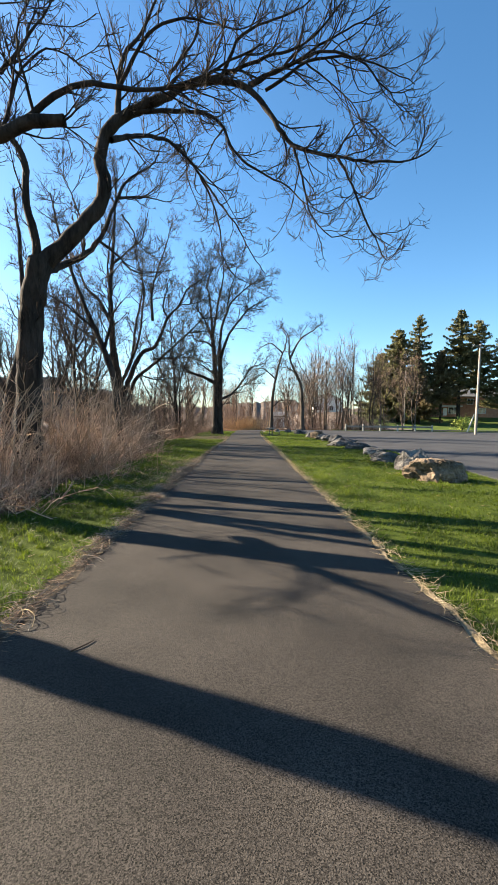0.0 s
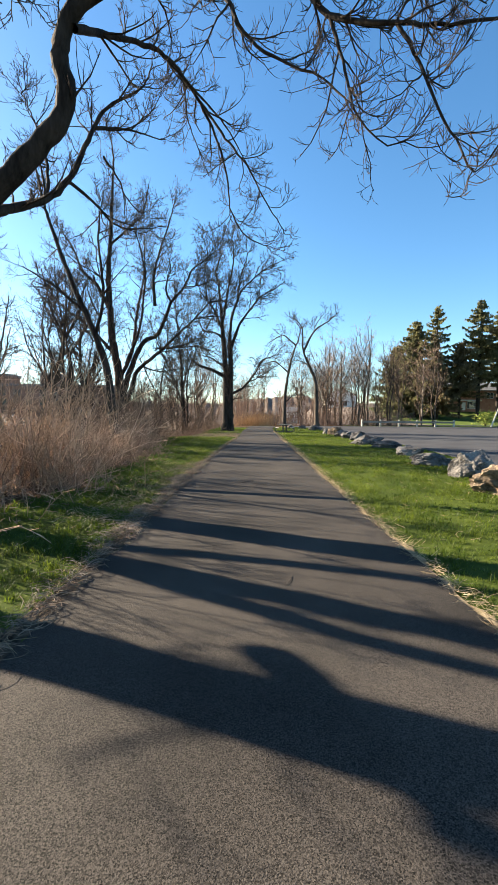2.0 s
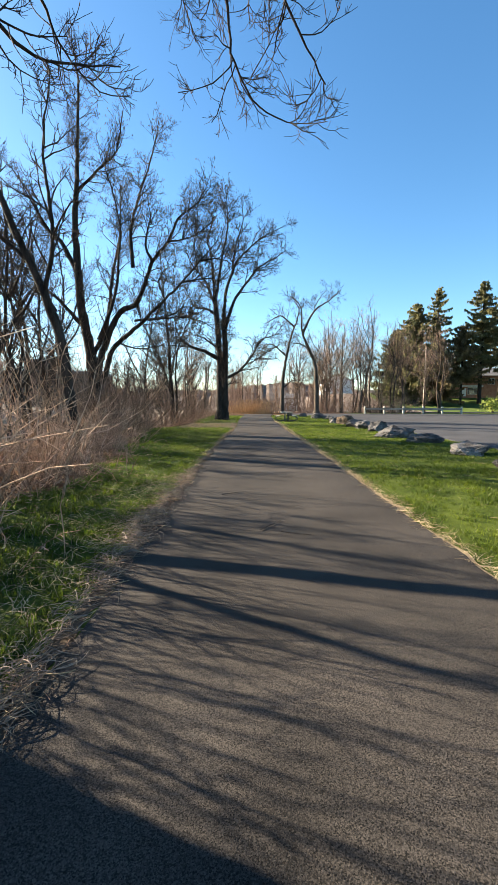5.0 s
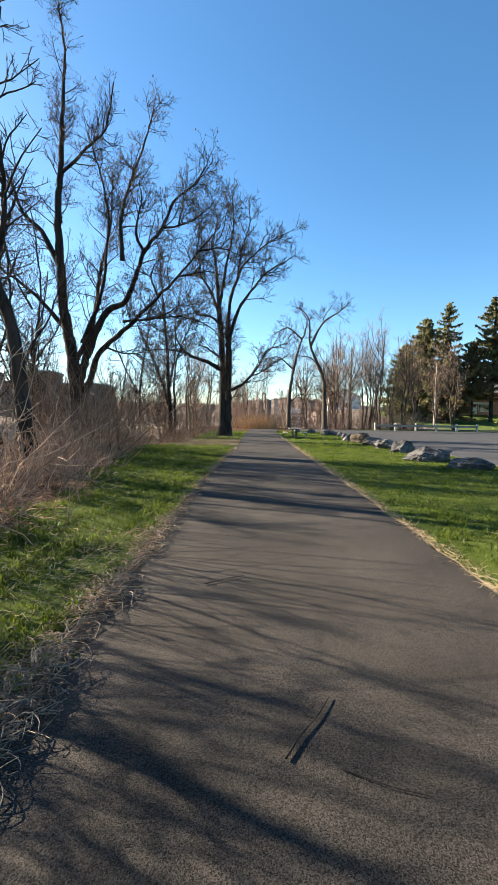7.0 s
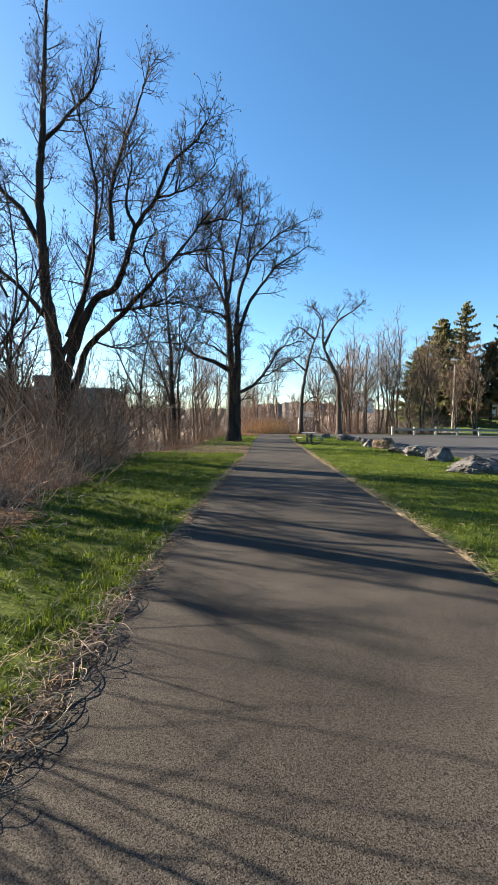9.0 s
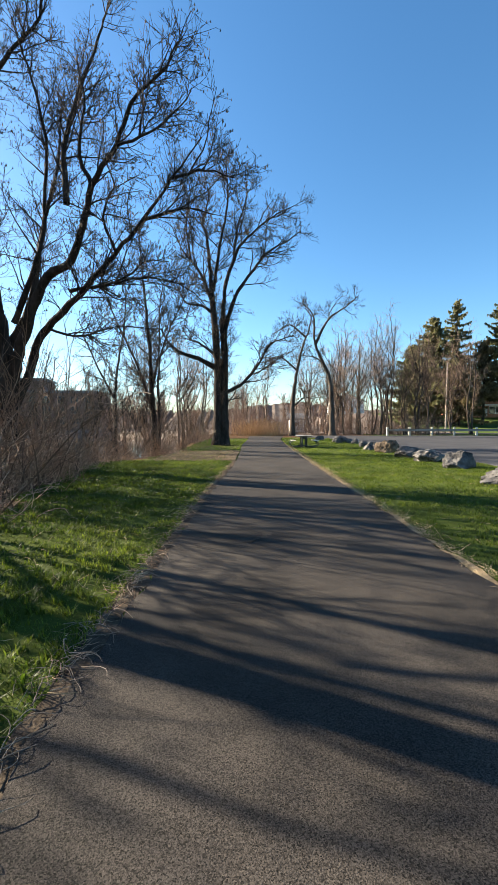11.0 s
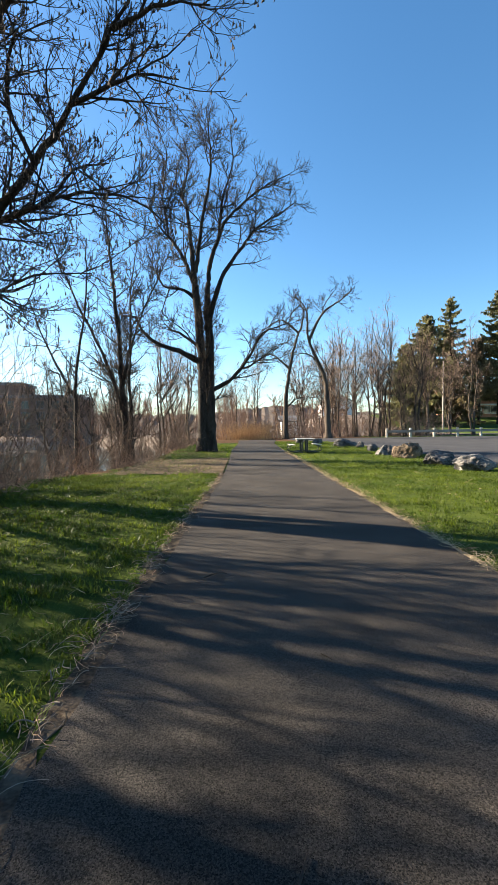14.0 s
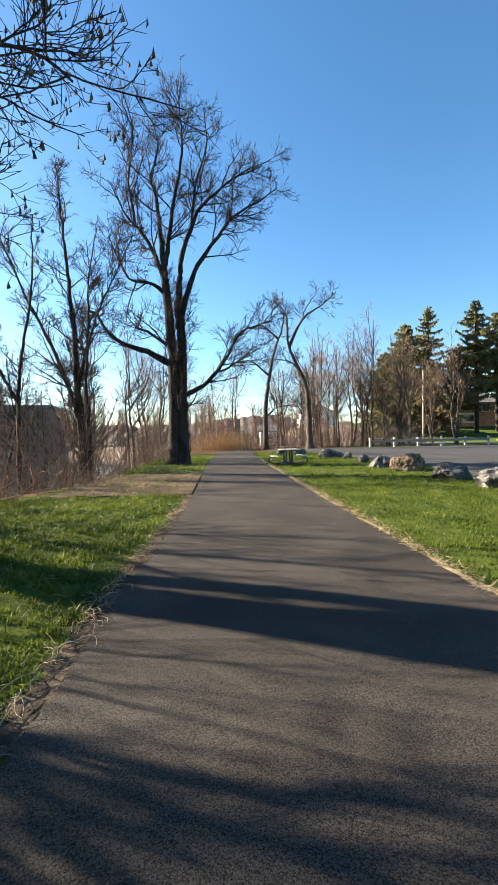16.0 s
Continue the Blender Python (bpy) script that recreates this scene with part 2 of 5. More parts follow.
def tube_mesh(name, strands, material, smooth=True):
    """One mesh of many tapered tubes; strands: (points (n, 3), radii (n,), sides)."""
    groups = {}
    for p, r, k in strands:
        groups.setdefault((len(p), k), []).append((p, r))
    cos, quads, at = [], [], 0
    for (n, k), some in groups.items():
        p = np.array([s[0] for s in some], dtype=np.float64)
        r = np.array([s[1] for s in some], dtype=np.float64)
        t = np.gradient(p, axis=1)
        t /= np.linalg.norm(t, axis=2, keepdims=True) + 1e-9
        mean = t.mean(axis=1, keepdims=True)
        ref = np.where(np.abs(mean[..., 2:3]) > 0.8, np.array([1.0, 0.2, 0.0]), np.array([0.1, 0.15, 1.0]))
        u = np.cross(t, np.broadcast_to(ref, t.shape))
        u /= np.linalg.norm(u, axis=2, keepdims=True) + 1e-9
        v = np.cross(t, u)
        ang = np.arange(k) * 2 * np.pi / k
        ring = p[:, :, None, :] + r[:, :, None, None] * (np.cos(ang)[None, None, :, None] * u[:, :, None, :] + np.sin(ang)[None, None, :, None] * v[:, :, None, :])
        s = len(some)
        base = at + (np.arange(s)[:, None, None] * n * k + np.arange(n - 1)[None, :, None] * k)
        j = np.arange(k)[None, None, :]
        j2 = (j + 1) % k
        quads.append(np.stack([base + j, base + j2, base + k + j2, base + k + j], axis=-1).reshape(-1, 4))
        cos.append(ring.reshape(-1, 3))
        at += s * n * k
    return raw_mesh(name, np.concatenate(cos), quads, material, smooth)


def spline(pts, step):
    """A smooth line through the points, resampled about every step metres."""
    p = np.array(pts, dtype=np.float64)
    if len(p) == 2:
        p = np.array([p[0], (p[0] + p[1]) / 2, p[1]])
    q = np.vstack([2 * p[0] - p[1], p, 2 * p[-1] - p[-2]])
    out = []
    for i in range(1, len(q) - 2):
        m = max(2, int(round(np.linalg.norm(q[i + 1] - q[i]) / step)))
        for s in np.arange(m) / m:
            out.append(0.5 * (2 * q[i] + (q[i + 1] - q[i - 1]) * s + (2 * q[i - 1] - 5 * q[i] + 4 * q[i + 1] - q[i + 2]) * s * s + (3 * q[i] - q[i - 1] - 3 * q[i + 1] + q[i + 2]) * s ** 3))
    out.append(q[-2])
    return np.array(out)


def sprout(rng, start, way, length, n, wobble, lift):
    """A twig line: wobbling, bent up (or down) by lift."""
    pts = [start]
    d = way / (np.linalg.norm(way) + 1e-9)
    for i in range(n - 1):
        d = d + rng.normal(0, wobble, 3) + np.array([0, 0, lift * (i + 1) / n])
        d = d / np.linalg.norm(d)
        pts.append(pts[-1] + d * length / (n - 1))
    return np.array(pts)


def side_shoots(rng, line, r_line, count, lo, angle, length, n, wobble, lift, r_scale, r_min, tip, start=0.15):
    """Shoots along a line: (points, radii) each; longer near the base."""
    made = []
    m = len(line)
    for _ in range(count):
        f = lo + (1 - lo) * rng.random() ** 0.9
        i = min(int(f * (m - 1)), m - 2)
        t = line[i + 1] - line[i]
        t = t / (np.linalg.norm(t) + 1e-9)
        side = rng.normal(0, 1, 3)
        side -= t * side.dot(t)
        side /= np.linalg.norm(side) + 1e-9
        a = radians(angle * rng.uniform(0.6, 1.35))
        way = t * math.cos(a) + side * math.sin(a)
        size = length * rng.uniform(0.35, 1.25) * (1.12 - 0.62 * f)
        p = sprout(rng, line[i] + (line[i + 1] - line[i]) * rng.random(), way, size, n, wobble, lift)
        r0 = max(r_min, min(r_line[i] * r_scale, r_min + size * 0.011))
        made.append((p, np.linspace(r0, tip, n)))
    return made


def bare_tree(name, limbs, seed, bark, twig, label, near=1.0, tip=0.004, per_m=2.6, l1=1.4, l2=0.55, l3=0.25, lift=0.14, n2=6, n3=4, category="tree", seeds=0, group=""):
    """limbs: (points, base radius, end radius, fan): main stems in world metres; fan leans a limb along y. Twigs grow from them."""
    rng = np.random.default_rng(seed)
    foot = limbs[0][0][0]
    root = tagged(new(name), label, category, group)
    root.matrix_world = pose(*foot)
    wood, fine, dots = [], [], []
    for pts, r0, r1, fan in limbs:
        line = spline(pts, 0.22 * near)
        s = np.linspace(0, 1, len(line))
        if fan:
            line[:, 1] += fan * s ** 1.3
        line += rng.normal(0, 0.012 * near, line.shape) * (s[:, None] > 0.02)
        r = r0 + (r1 - r0) * s ** 0.8
        r = r * (1 + 0.06 * np.sin(np.arange(len(r)) * 1.7 + seed))
        if line[0][2] < foot[2] + 0.3:
            r = r * (1 + 0.5 * np.exp(-(line[:, 2] - foot[2]) / 0.35))
        wood.append((line - foot, r, (12 if r0 > 0.12 else 7) if near < 2 else 6))
        length = np.linalg.norm(np.diff(line, axis=0), axis=1).sum()
        lo = 0.35 if r0 > 0.16 else 0.1
        big = side_shoots(rng, line, r, int(length * per_m * (1 - lo)) + 2, lo, 48, l1, 7, 0.15, lift, 0.6, tip * 2, tip * 1.4)
        for p, q in big:
            wood.append((p - foot, q, 5 if near < 2 else 3))
            mid = side_shoots(rng, p, q, n2, 0.15, 50, l2, 5 if near < 2 else 4, 0.17, lift * 1.2, 0.7, tip * 1.3, tip)
            for p2, q2 in mid:
                fine.append((p2 - foot, q2, 3))
                small = side_shoots(rng, p2, q2, n3, 0.2, 48, l3, 3, 0.15, lift * 1.4, 0.8, tip, tip * 0.7)
                fine += [(p3 - foot, q3, 3) for p3, q3 in small]
                if seeds:
                    dots += [p3[-1] - foot for p3, _ in small if rng.random() < seeds]
    under(new("trunk", tube_mesh("trunk", wood, bark)), root)
    under(new("crown", tube_mesh("crown", fine, twig)), root, "bare fine twigs")
    if dots:
        d = np.array(dots)
        k = len(d)
        size = rng.uniform(0.022, 0.05, (k, 1, 1)) * near
        corner = np.array([[0, 0, 0.7], [0.35, 0.2, -0.6], [-0.35, 0.25, -0.9], [0, -0.4, -1.1]])
        jit = corner[None] * rng.uniform(0.6, 1.4, (k, 4, 3))
        co = (d[:, None, :] + jit * size).reshape(-1, 3)
        b = np.arange(k)[:, None] * 4
        tri = np.concatenate([b + np.array([[0, 1, 2]]), b + np.array([[0, 2, 3]]), b + np.array([[0, 3, 1]]), b + np.array([[1, 3, 2]])])
        tagged(under(new("seed_cluster", raw_mesh("seed_cluster", co, [tri], M_SEED)), root, "dry brown seed clusters"), kind="stuff")
    return root


# ---- ground ----


def smooth01(a):
    a = np.clip(a, 0, 1)
    return a * a * (3 - 2 * a)


def bank_x(y):
    return np.interp(y, [-40, 0, 15, 28, 32, 36, 40, 46, 52, 60, 75, 95, 125], [-7.5, -7.0, -6.8, -7.0, -6.2, -4.7, -4.4, -4.6, -5.4, -6.0, -7.5, -14, -40])


def ground_z(x, y):
    """Height of the land: flat lawn, a river bank on the left, a gentle rise past the lot."""
    x, y = np.asarray(x, float), np.asarray(y, float)
    river = smooth01((bank_x(y) - x) / np.interp(y, [28, 36, 60, 80], [6.0, 2.4, 2.6, 6.0])) * smooth01((x + 44) / 6.0) * smooth01((128 - y) / 6.0)
    rise = np.interp(y, [84, 100, 110, 118, 128, 140], [0, 0.2, 0.7, 1.5, 3.4, 4.6]) * smooth01((x - 8) / 20)
    far = smooth01((-44 - x) / 30) * 2.0
    mound = 0.10 * np.exp(-((x + 3.6) / 1.6) ** 2) * smooth01((y - 2) / 6) * smooth01((33 - y) / 3)
    return -0.035 - 3.0 * river + rise + far + mound


xs = np.unique(np.concatenate([np.linspace(-900, -120, 14), np.linspace(-120, -30, 31), np.linspace(-30, -9, 43), np.linspace(-9, 9, 73), np.linspace(9, 40, 32), np.linspace(40, 120, 21), np.linspace(120, 900, 14)]))
ys = np.unique(np.concatenate([np.linspace(-900, -40, 12), np.linspace(-40, 0, 21), np.linspace(0, 60, 181), np.linspace(60, 150, 61), np.linspace(150, 1500, 20)]))
gx, gy = np.meshgrid(xs, ys)
gz = ground_z(gx, gy)
co = np.stack([gx, gy, gz], -1).reshape(-1, 3)
w, h = len(xs), len(ys)
a = (np.arange(h - 1)[:, None] * w + np.arange(w - 1)[None]).reshape(-1)
quads = np.stack([a, a + 1, a + w + 1, a + w], 1)
gme = raw_mesh("ground", co, [quads], M_SOIL, True)
for extra in (M_LITTER, M_FIELD, M_HILL):
    gme.materials.append(extra)
cx, cy = co[quads].mean(axis=1)[:, :2].T


def brush_edge(y):
    """Where the mown grass ends and the brush begins, on the river side."""
    return np.interp(y, [-20, 8, 13, 18, 24, 28, 31, 34, 36, 60], [-3.2, -3.3, -3.4, -3.5, -4.7, -5.6, -6.2, -5.2, -4.6, -4.5]) + 0.22 * np.sin(y * 1.7) + 0.15 * np.sin(y * 4.3)


kinds = np.zeros(len(quads), dtype=np.int32)
kinds[(cx < brush_edge(cy)) | ((cy > 60) & (cx < 15))] = 1
kinds[(cx < -26) | ((cy > 80) & (cx < 34))] = 3
kinds[(cy > 74) & (cx >= 17) & (cy < 80)] = 2
kinds[(cy > 76) & (cx >= 34)] = 2
gme.polygons.foreach_set("material_index", kinds)
tagged(new("ground", gme), "green lawn, brown river bank and far grass", "ground", kind="structure")


def ribbon(name, left, right, y0, y1, step, z, thick, material, ragged=0.0, seed=1):
    """A paved strip with thickness between two edge lines given by functions of y."""
    rng = np.random.default_rng(seed)
    yy = np.arange(y0, y1 + step / 2, step)
    xl = np.array([left(v) for v in yy]) + rng.normal(0, ragged, len(yy))
    xr = np.array([right(v) for v in yy]) + rng.normal(0, ragged, len(yy))
    n = len(yy)
    top = np.full(n, z)
    rows = [np.stack([xl, yy, top - thick], 1), np.stack([xl, yy, top], 1), np.stack([xr, yy, top], 1), np.stack([xr, yy, top - thick], 1)]
    co = np.concatenate(rows)
    i = np.arange(n - 1)
    faces = [np.stack([k * n + i, (k + 1) * n + i, (k + 1) * n + i + 1, k * n + i + 1], 1) for k in range(3)]
    ends = np.array([[0, n, 2 * n, 3 * n], [n - 1, 4 * n - 1, 3 * n - 1, 2 * n - 1]])
    return new(name, raw_mesh(name, co, faces + [ends], material))


def path_left(y):
    return float(np.interp(y, [-30, 14, 20, 26, 31, 36, 46, 56, 66, 74], [-1.5, -1.52, -1.48, -1.36, -1.16, -1.12, -1.2, -0.9, -0.9, -1.0]))


def path_right(y):
    return float(np.interp(y, [-30, 14, 20, 30, 44, 56, 66, 74], [1.5, 1.52, 1.6, 1.62, 1.75, 2.1, 3.0, 4.5]))


def stem_share(y):
    """How thickly the dead stems lie along the path, by stretch."""
    return float(np.interp(y, [1, 4, 5.5, 8, 11, 13.5, 15, 18, 22, 24, 27, 33], [0.35, 0.6, 0.4, 1.0, 0.9, 1.25, 0.8, 0.2, 0.28, 0.25, 0.18, 0.08])) * (0.65 + 0.35 * math.sin(y * 3.1 + 2 * math.sin(y * 1.3)))


tagged(ribbon("pavement_path", path_left, path_right, -30, 66, 0.25, 0.0, 0.12, M_PATH, 0.018), "dark grey worn asphalt walking path across the lawn", "path", kind="structure")


def lot_edge(y):
    return float(np.interp(y, [-30, 8, 13, 22, 30, 40, 50, 58, 63, 71], [6.2, 6.4, 6.6, 7.4, 7.8, 8.0, 8.0, 7.6, 5.0, 4.4]))


tagged(ribbon("road_parking_lot", lot_edge, lambda y: 95.0, -30, 70, 1.0, 0.0, 0.1, M_LOT, 0.03, 3), "grey asphalt parking lot beside the lawn", "parking lot", kind="structure")
tagged(ribbon("road_far", lambda y: 26.0 - 0.25 * (y - 78), lambda y: 160.0, 78, 84, 1.0, 0.03, 0.1, M_LOT, 0.0, 4), "grey asphalt road beyond the rail fence", "road", kind="structure")
tx = np.arange(-4.6, -1.1, 0.1)
ty0 = 33.0 + 0.12 * np.sin(tx * 3.1) + 0.1 * np.sin(tx * 9.7 + 1) + 0.25 * smooth01((-3 - tx) / 1.5)
ty1 = 39.6 + 0.4 * np.sin(tx * 2.3) + 0.12 * np.sin(tx * 11.0)
tn = 9
tz = np.linspace(0, 1, tn)
tco = np.stack([np.repeat(tx, tn), (ty0[:, None] + (ty1 - ty0)[:, None] * tz).ravel(), np.zeros(len(tx) * tn)], 1)
tco[:, 2] = ground_z(tco[:, 0], tco[:, 1]) + 0.022
ti = (np.arange(len(tx) - 1)[:, None] * tn + np.arange(tn - 1)[None]).reshape(-1)
tagged(new("dirt_trail", raw_mesh("dirt_trail", tco, [np.stack([ti, ti + tn, ti + tn + 1, ti + 1], 1)], M_DIRT, True)), "trodden brown dirt side trail towards the river", "dirt trail", kind="structure")
tagged(ribbon("path_edge_litter", lambda y: path_left(y) - 0.13 - 0.16 * stem_share(y), lambda y: path_left(y) + 0.01, 0, 33, 0.2, -0.012, 0.03, M_EDGE, 0.03, 7), "dead brown stems and soil along the path edge", "path edge", kind="structure")
tagged(ribbon("path_edge_straw", lambda y: path_right(y) - 0.01, lambda y: path_right(y) + 0.07 + 0.03 * math.sin(y * 3.1), 0, 50, 0.2, -0.016, 0.03, M_STRAWBED, 0.03, 8), "pale matted straw along the path edge", "path edge", kind="structure")
water = raw_mesh("water", np.array([[-60, -60, -1.55], [-4, -60, -1.55], [-4, 140, -1.55], [-60, 140, -1.55]], float), [np.array([[0, 1, 2, 3]])], M_WATER)
tagged(new("water", water), "calm river water reflecting the sky", "river", kind="structure")

# wooded ridge on the horizon
hr = np.random.default_rng(9)
hx = np.linspace(-420, 420, 420)
crest = 8.5 + 2.5 * np.sin(hx * 0.021 + 1) + 1.5 * np.sin(hx * 0.067) + hr.normal(0, 0.55, len(hx)) + 3.0 * smooth01((hx - 60) / 80)
ridge_y = 235 + 12 * np.sin(hx * 0.013)
hco = np.concatenate([np.stack([hx, ridge_y - 30, np.full(len(hx), -1.0)], 1), np.stack([hx, ridge_y - 6, crest * 0.75], 1), np.stack([hx, ridge_y, crest], 1), np.stack([hx, ridge_y + 30, np.full(len(hx), -1.0)], 1)])
hi_ = np.arange(len(hx) - 1)
hq = [np.stack([k * len(hx) + hi_, k * len(hx) + hi_ + 1, (k + 1) * len(hx) + hi_ + 1, (k + 1) * len(hx) + hi_], 1) for k in range(3)]
tagged(new("backdrop_ridge", raw_mesh("backdrop_ridge", hco, hq, M_HILL)), "low brown wooded ridge on the horizon", "hill", kind="structure")

# ---- trees beside the path ----
bare_tree("leaning_tree", [
    ([(-4.92, 11.24, -0.1), (-4.87, 11.24, 0.67), (-4.82, 11.24, 2.27), (-4.73, 11.24, 3.95), (-4.54, 11.24, 4.9)], 0.3, 0.25, 0),
    ([(-4.55, 11.24, 4.77), (-3.93, 11.36, 5.43), (-3.36, 11.47, 6.14), (-3.21, 11.5, 6.68), (-3.3, 11.49, 7.39), (-3.05, 11.47, 7.93), (-2.63, 11.55, 8.31), (-1.91, 11.53, 8.61)], 0.2, 0.11, 0),
    ([(-1.91, 11.53, 8.61), (-1.3, 11.5, 8.9), (-0.68, 11.3, 8.83), (-0.03, 11, 8.48), (0.49, 10.8, 7.8), (0.94, 10.7, 7.15), (1.78, 10.3, 6.69), (2.54, 10, 6.42), (3.15, 9.7, 6.33), (3.43, 9.5, 6.5)], 0.1, 0.012, 0),
    ([(-2.93, 11.52, 8.05), (-2.81, 11.47, 9.28), (-2.4, 11.54, 10), (-2.04, 11.49, 10.7), (-1.79, 11.55, 11.35)], 0.08, 0.015, 0),
    ([(-1.3, 11.5, 8.9), (-0.44, 11.2, 8.92), (0.36, 10.9, 9.03), (1.12, 10.6, 9.06), (1.71, 10.3, 9.47), (2.08, 10.1, 9.9)], 0.06, 0.01, 0),
    ([(-0.03, 11, 8.48), (0.7, 10.8, 8.72), (1.43, 10.4, 8.75), (2.12, 10.1, 8.37), (2.68, 9.9, 7.64), (3.03, 9.7, 7.56)], 0.05, 0.01, 0),
    ([(0.94, 10.7, 7.15), (1.17, 10.6, 6.29), (1.34, 10.5, 5.61), (1.71, 10.4, 5.17), (2.01, 10.2, 5.17)], 0.03, 0.008, 0),
    ([(1.78, 10.3, 6.69), (2.08, 10.2, 6.1), (2.29, 10.1, 5.44), (2.49, 10, 4.99), (2.71, 9.9, 4.54), (2.99, 9.8, 4.9)], 0.03, 0.008, 0),
    ([(-3.05, 11.47, 7.64), (-2.7, 12.8, 8.6), (-2, 13.6, 8.9), (-1.4, 14.6, 8.7), (-0.9, 14.6, 8), (-0.3, 14.5, 7.2), (0.2, 14.7, 6.4), (0.62, 15, 5.95)], 0.075, 0.01, 0),
    ([(-1.4, 14.6, 8.7), (-0.9, 15.3, 7.8), (-0.7, 15.5, 6.6), (-0.2, 15.7, 6), (0.3, 15.7, 5.85)], 0.035, 0.009, 0),
    ([(-2, 13.6, 8.9), (-0.9, 15.2, 8.6), (-0.5, 15.6, 8.2), (-0.25, 15.8, 7.8)], 0.035, 0.009, 0),
    ([(-2, 13.6, 8.9), (-1.9, 15, 9.6), (-2, 16.8, 9.7), (-1.6, 18.2, 9)], 0.04, 0.009, 0),
    ([(-2.63, 11.55, 8.31), (-1.3, 11.5, 8.32), (-0.67, 11.3, 8.01), (-0.3, 11.1, 7.25), (0.17, 11, 6.82), (0.96, 10.7, 6.22), (1.29, 10.5, 5.62)], 0.06, 0.01, 0),
    ([(-4.44, 11.3, 4.7), (-4.34, 12, 5.08), (-4.08, 12.6, 5.53), (-3.77, 13, 6.18), (-3.52, 13.4, 7.22), (-3.32, 13.8, 8.02), (-2.71, 14.3, 8.77), (-2.56, 14.8, 9.68)], 0.1, 0.014, 0),
    ([(-3.48, 13.45, 7.37), (-2.99, 14, 7.7), (-2.24, 14.8, 7.97)], 0.045, 0.008, 0),
    ([(-3.8, 13, 6.03), (-3.54, 13.5, 5.92), (-3.13, 14.1, 5.64), (-2.2, 14.6, 5.88)], 0.04, 0.008, 0),
    ([(-4.08, 12.6, 5.53), (-4.26, 13, 6.37), (-4.76, 13.6, 7.48), (-5.4, 14.2, 8.68)], 0.04, 0.008, 0),
    ([(-3.68, 14.6, 7.47), (-3.59, 15.4, 7.39), (-3.58, 16.2, 7.27), (-3.23, 16.9, 7.13), (-2.72, 17.2, 7.24)], 0.03, 0.008, 0),
    ([(-4.55, 11.24, 4.68), (-4.68, 11.24, 5.48), (-4.82, 11.24, 6.06), (-4.86, 11.24, 6.98), (-5.15, 11.24, 7.54), (-5.72, 11.24, 8.32), (-6.01, 11.51, 10.14)], 0.11, 0.03, 0),
    ([(-0.6, 11.1, 8.73), (-0.12, 10.9, 9.47), (0.9, 10.6, 9.69), (1.74, 10.3, 9.96)], 0.045, 0.008, 0),
    ([(0.01, 11, 8.55), (0.93, 10.7, 8.79), (1.78, 10.4, 9.1), (2.69, 10.1, 9.36)], 0.045, 0.008, 0),
    ([(0.37, 11, 8.44), (1.36, 10.5, 8.69), (2.28, 10.1, 8.36), (3.11, 9.8, 7.72)], 0.04, 0.008, 0),
    ([(-2.8, 11.3, 8.69), (-2.12, 11, 9.51), (-1.29, 10.8, 9.69), (-0.23, 10.5, 9.23), (0.43, 10.3, 9.38)], 0.05, 0.008, 0),
    ([(-1.72, 11.3, 8.97), (-1.11, 11.3, 9.81), (-1.24, 11.3, 10.86)], 0.04, 0.008, 0),
    ([(1.76, 10.6, 6.82), (2.28, 10.4, 7.44), (2.91, 10.2, 6.82)], 0.02, 0.008, 0),
    ([(1.15, 10.6, 8.71), (2.04, 10.4, 7.82), (2.37, 10.3, 7.11)], 0.02, 0.008, 0),
], 11, M_BARK, M_TWIG, "leaning dark-barked bare tree with a crooked limb over the path", near=0.8, tip=0.0042, per_m=3.6, l1=1.3, l2=0.6, l3=0.26, lift=0.3, n2=6, n3=4)

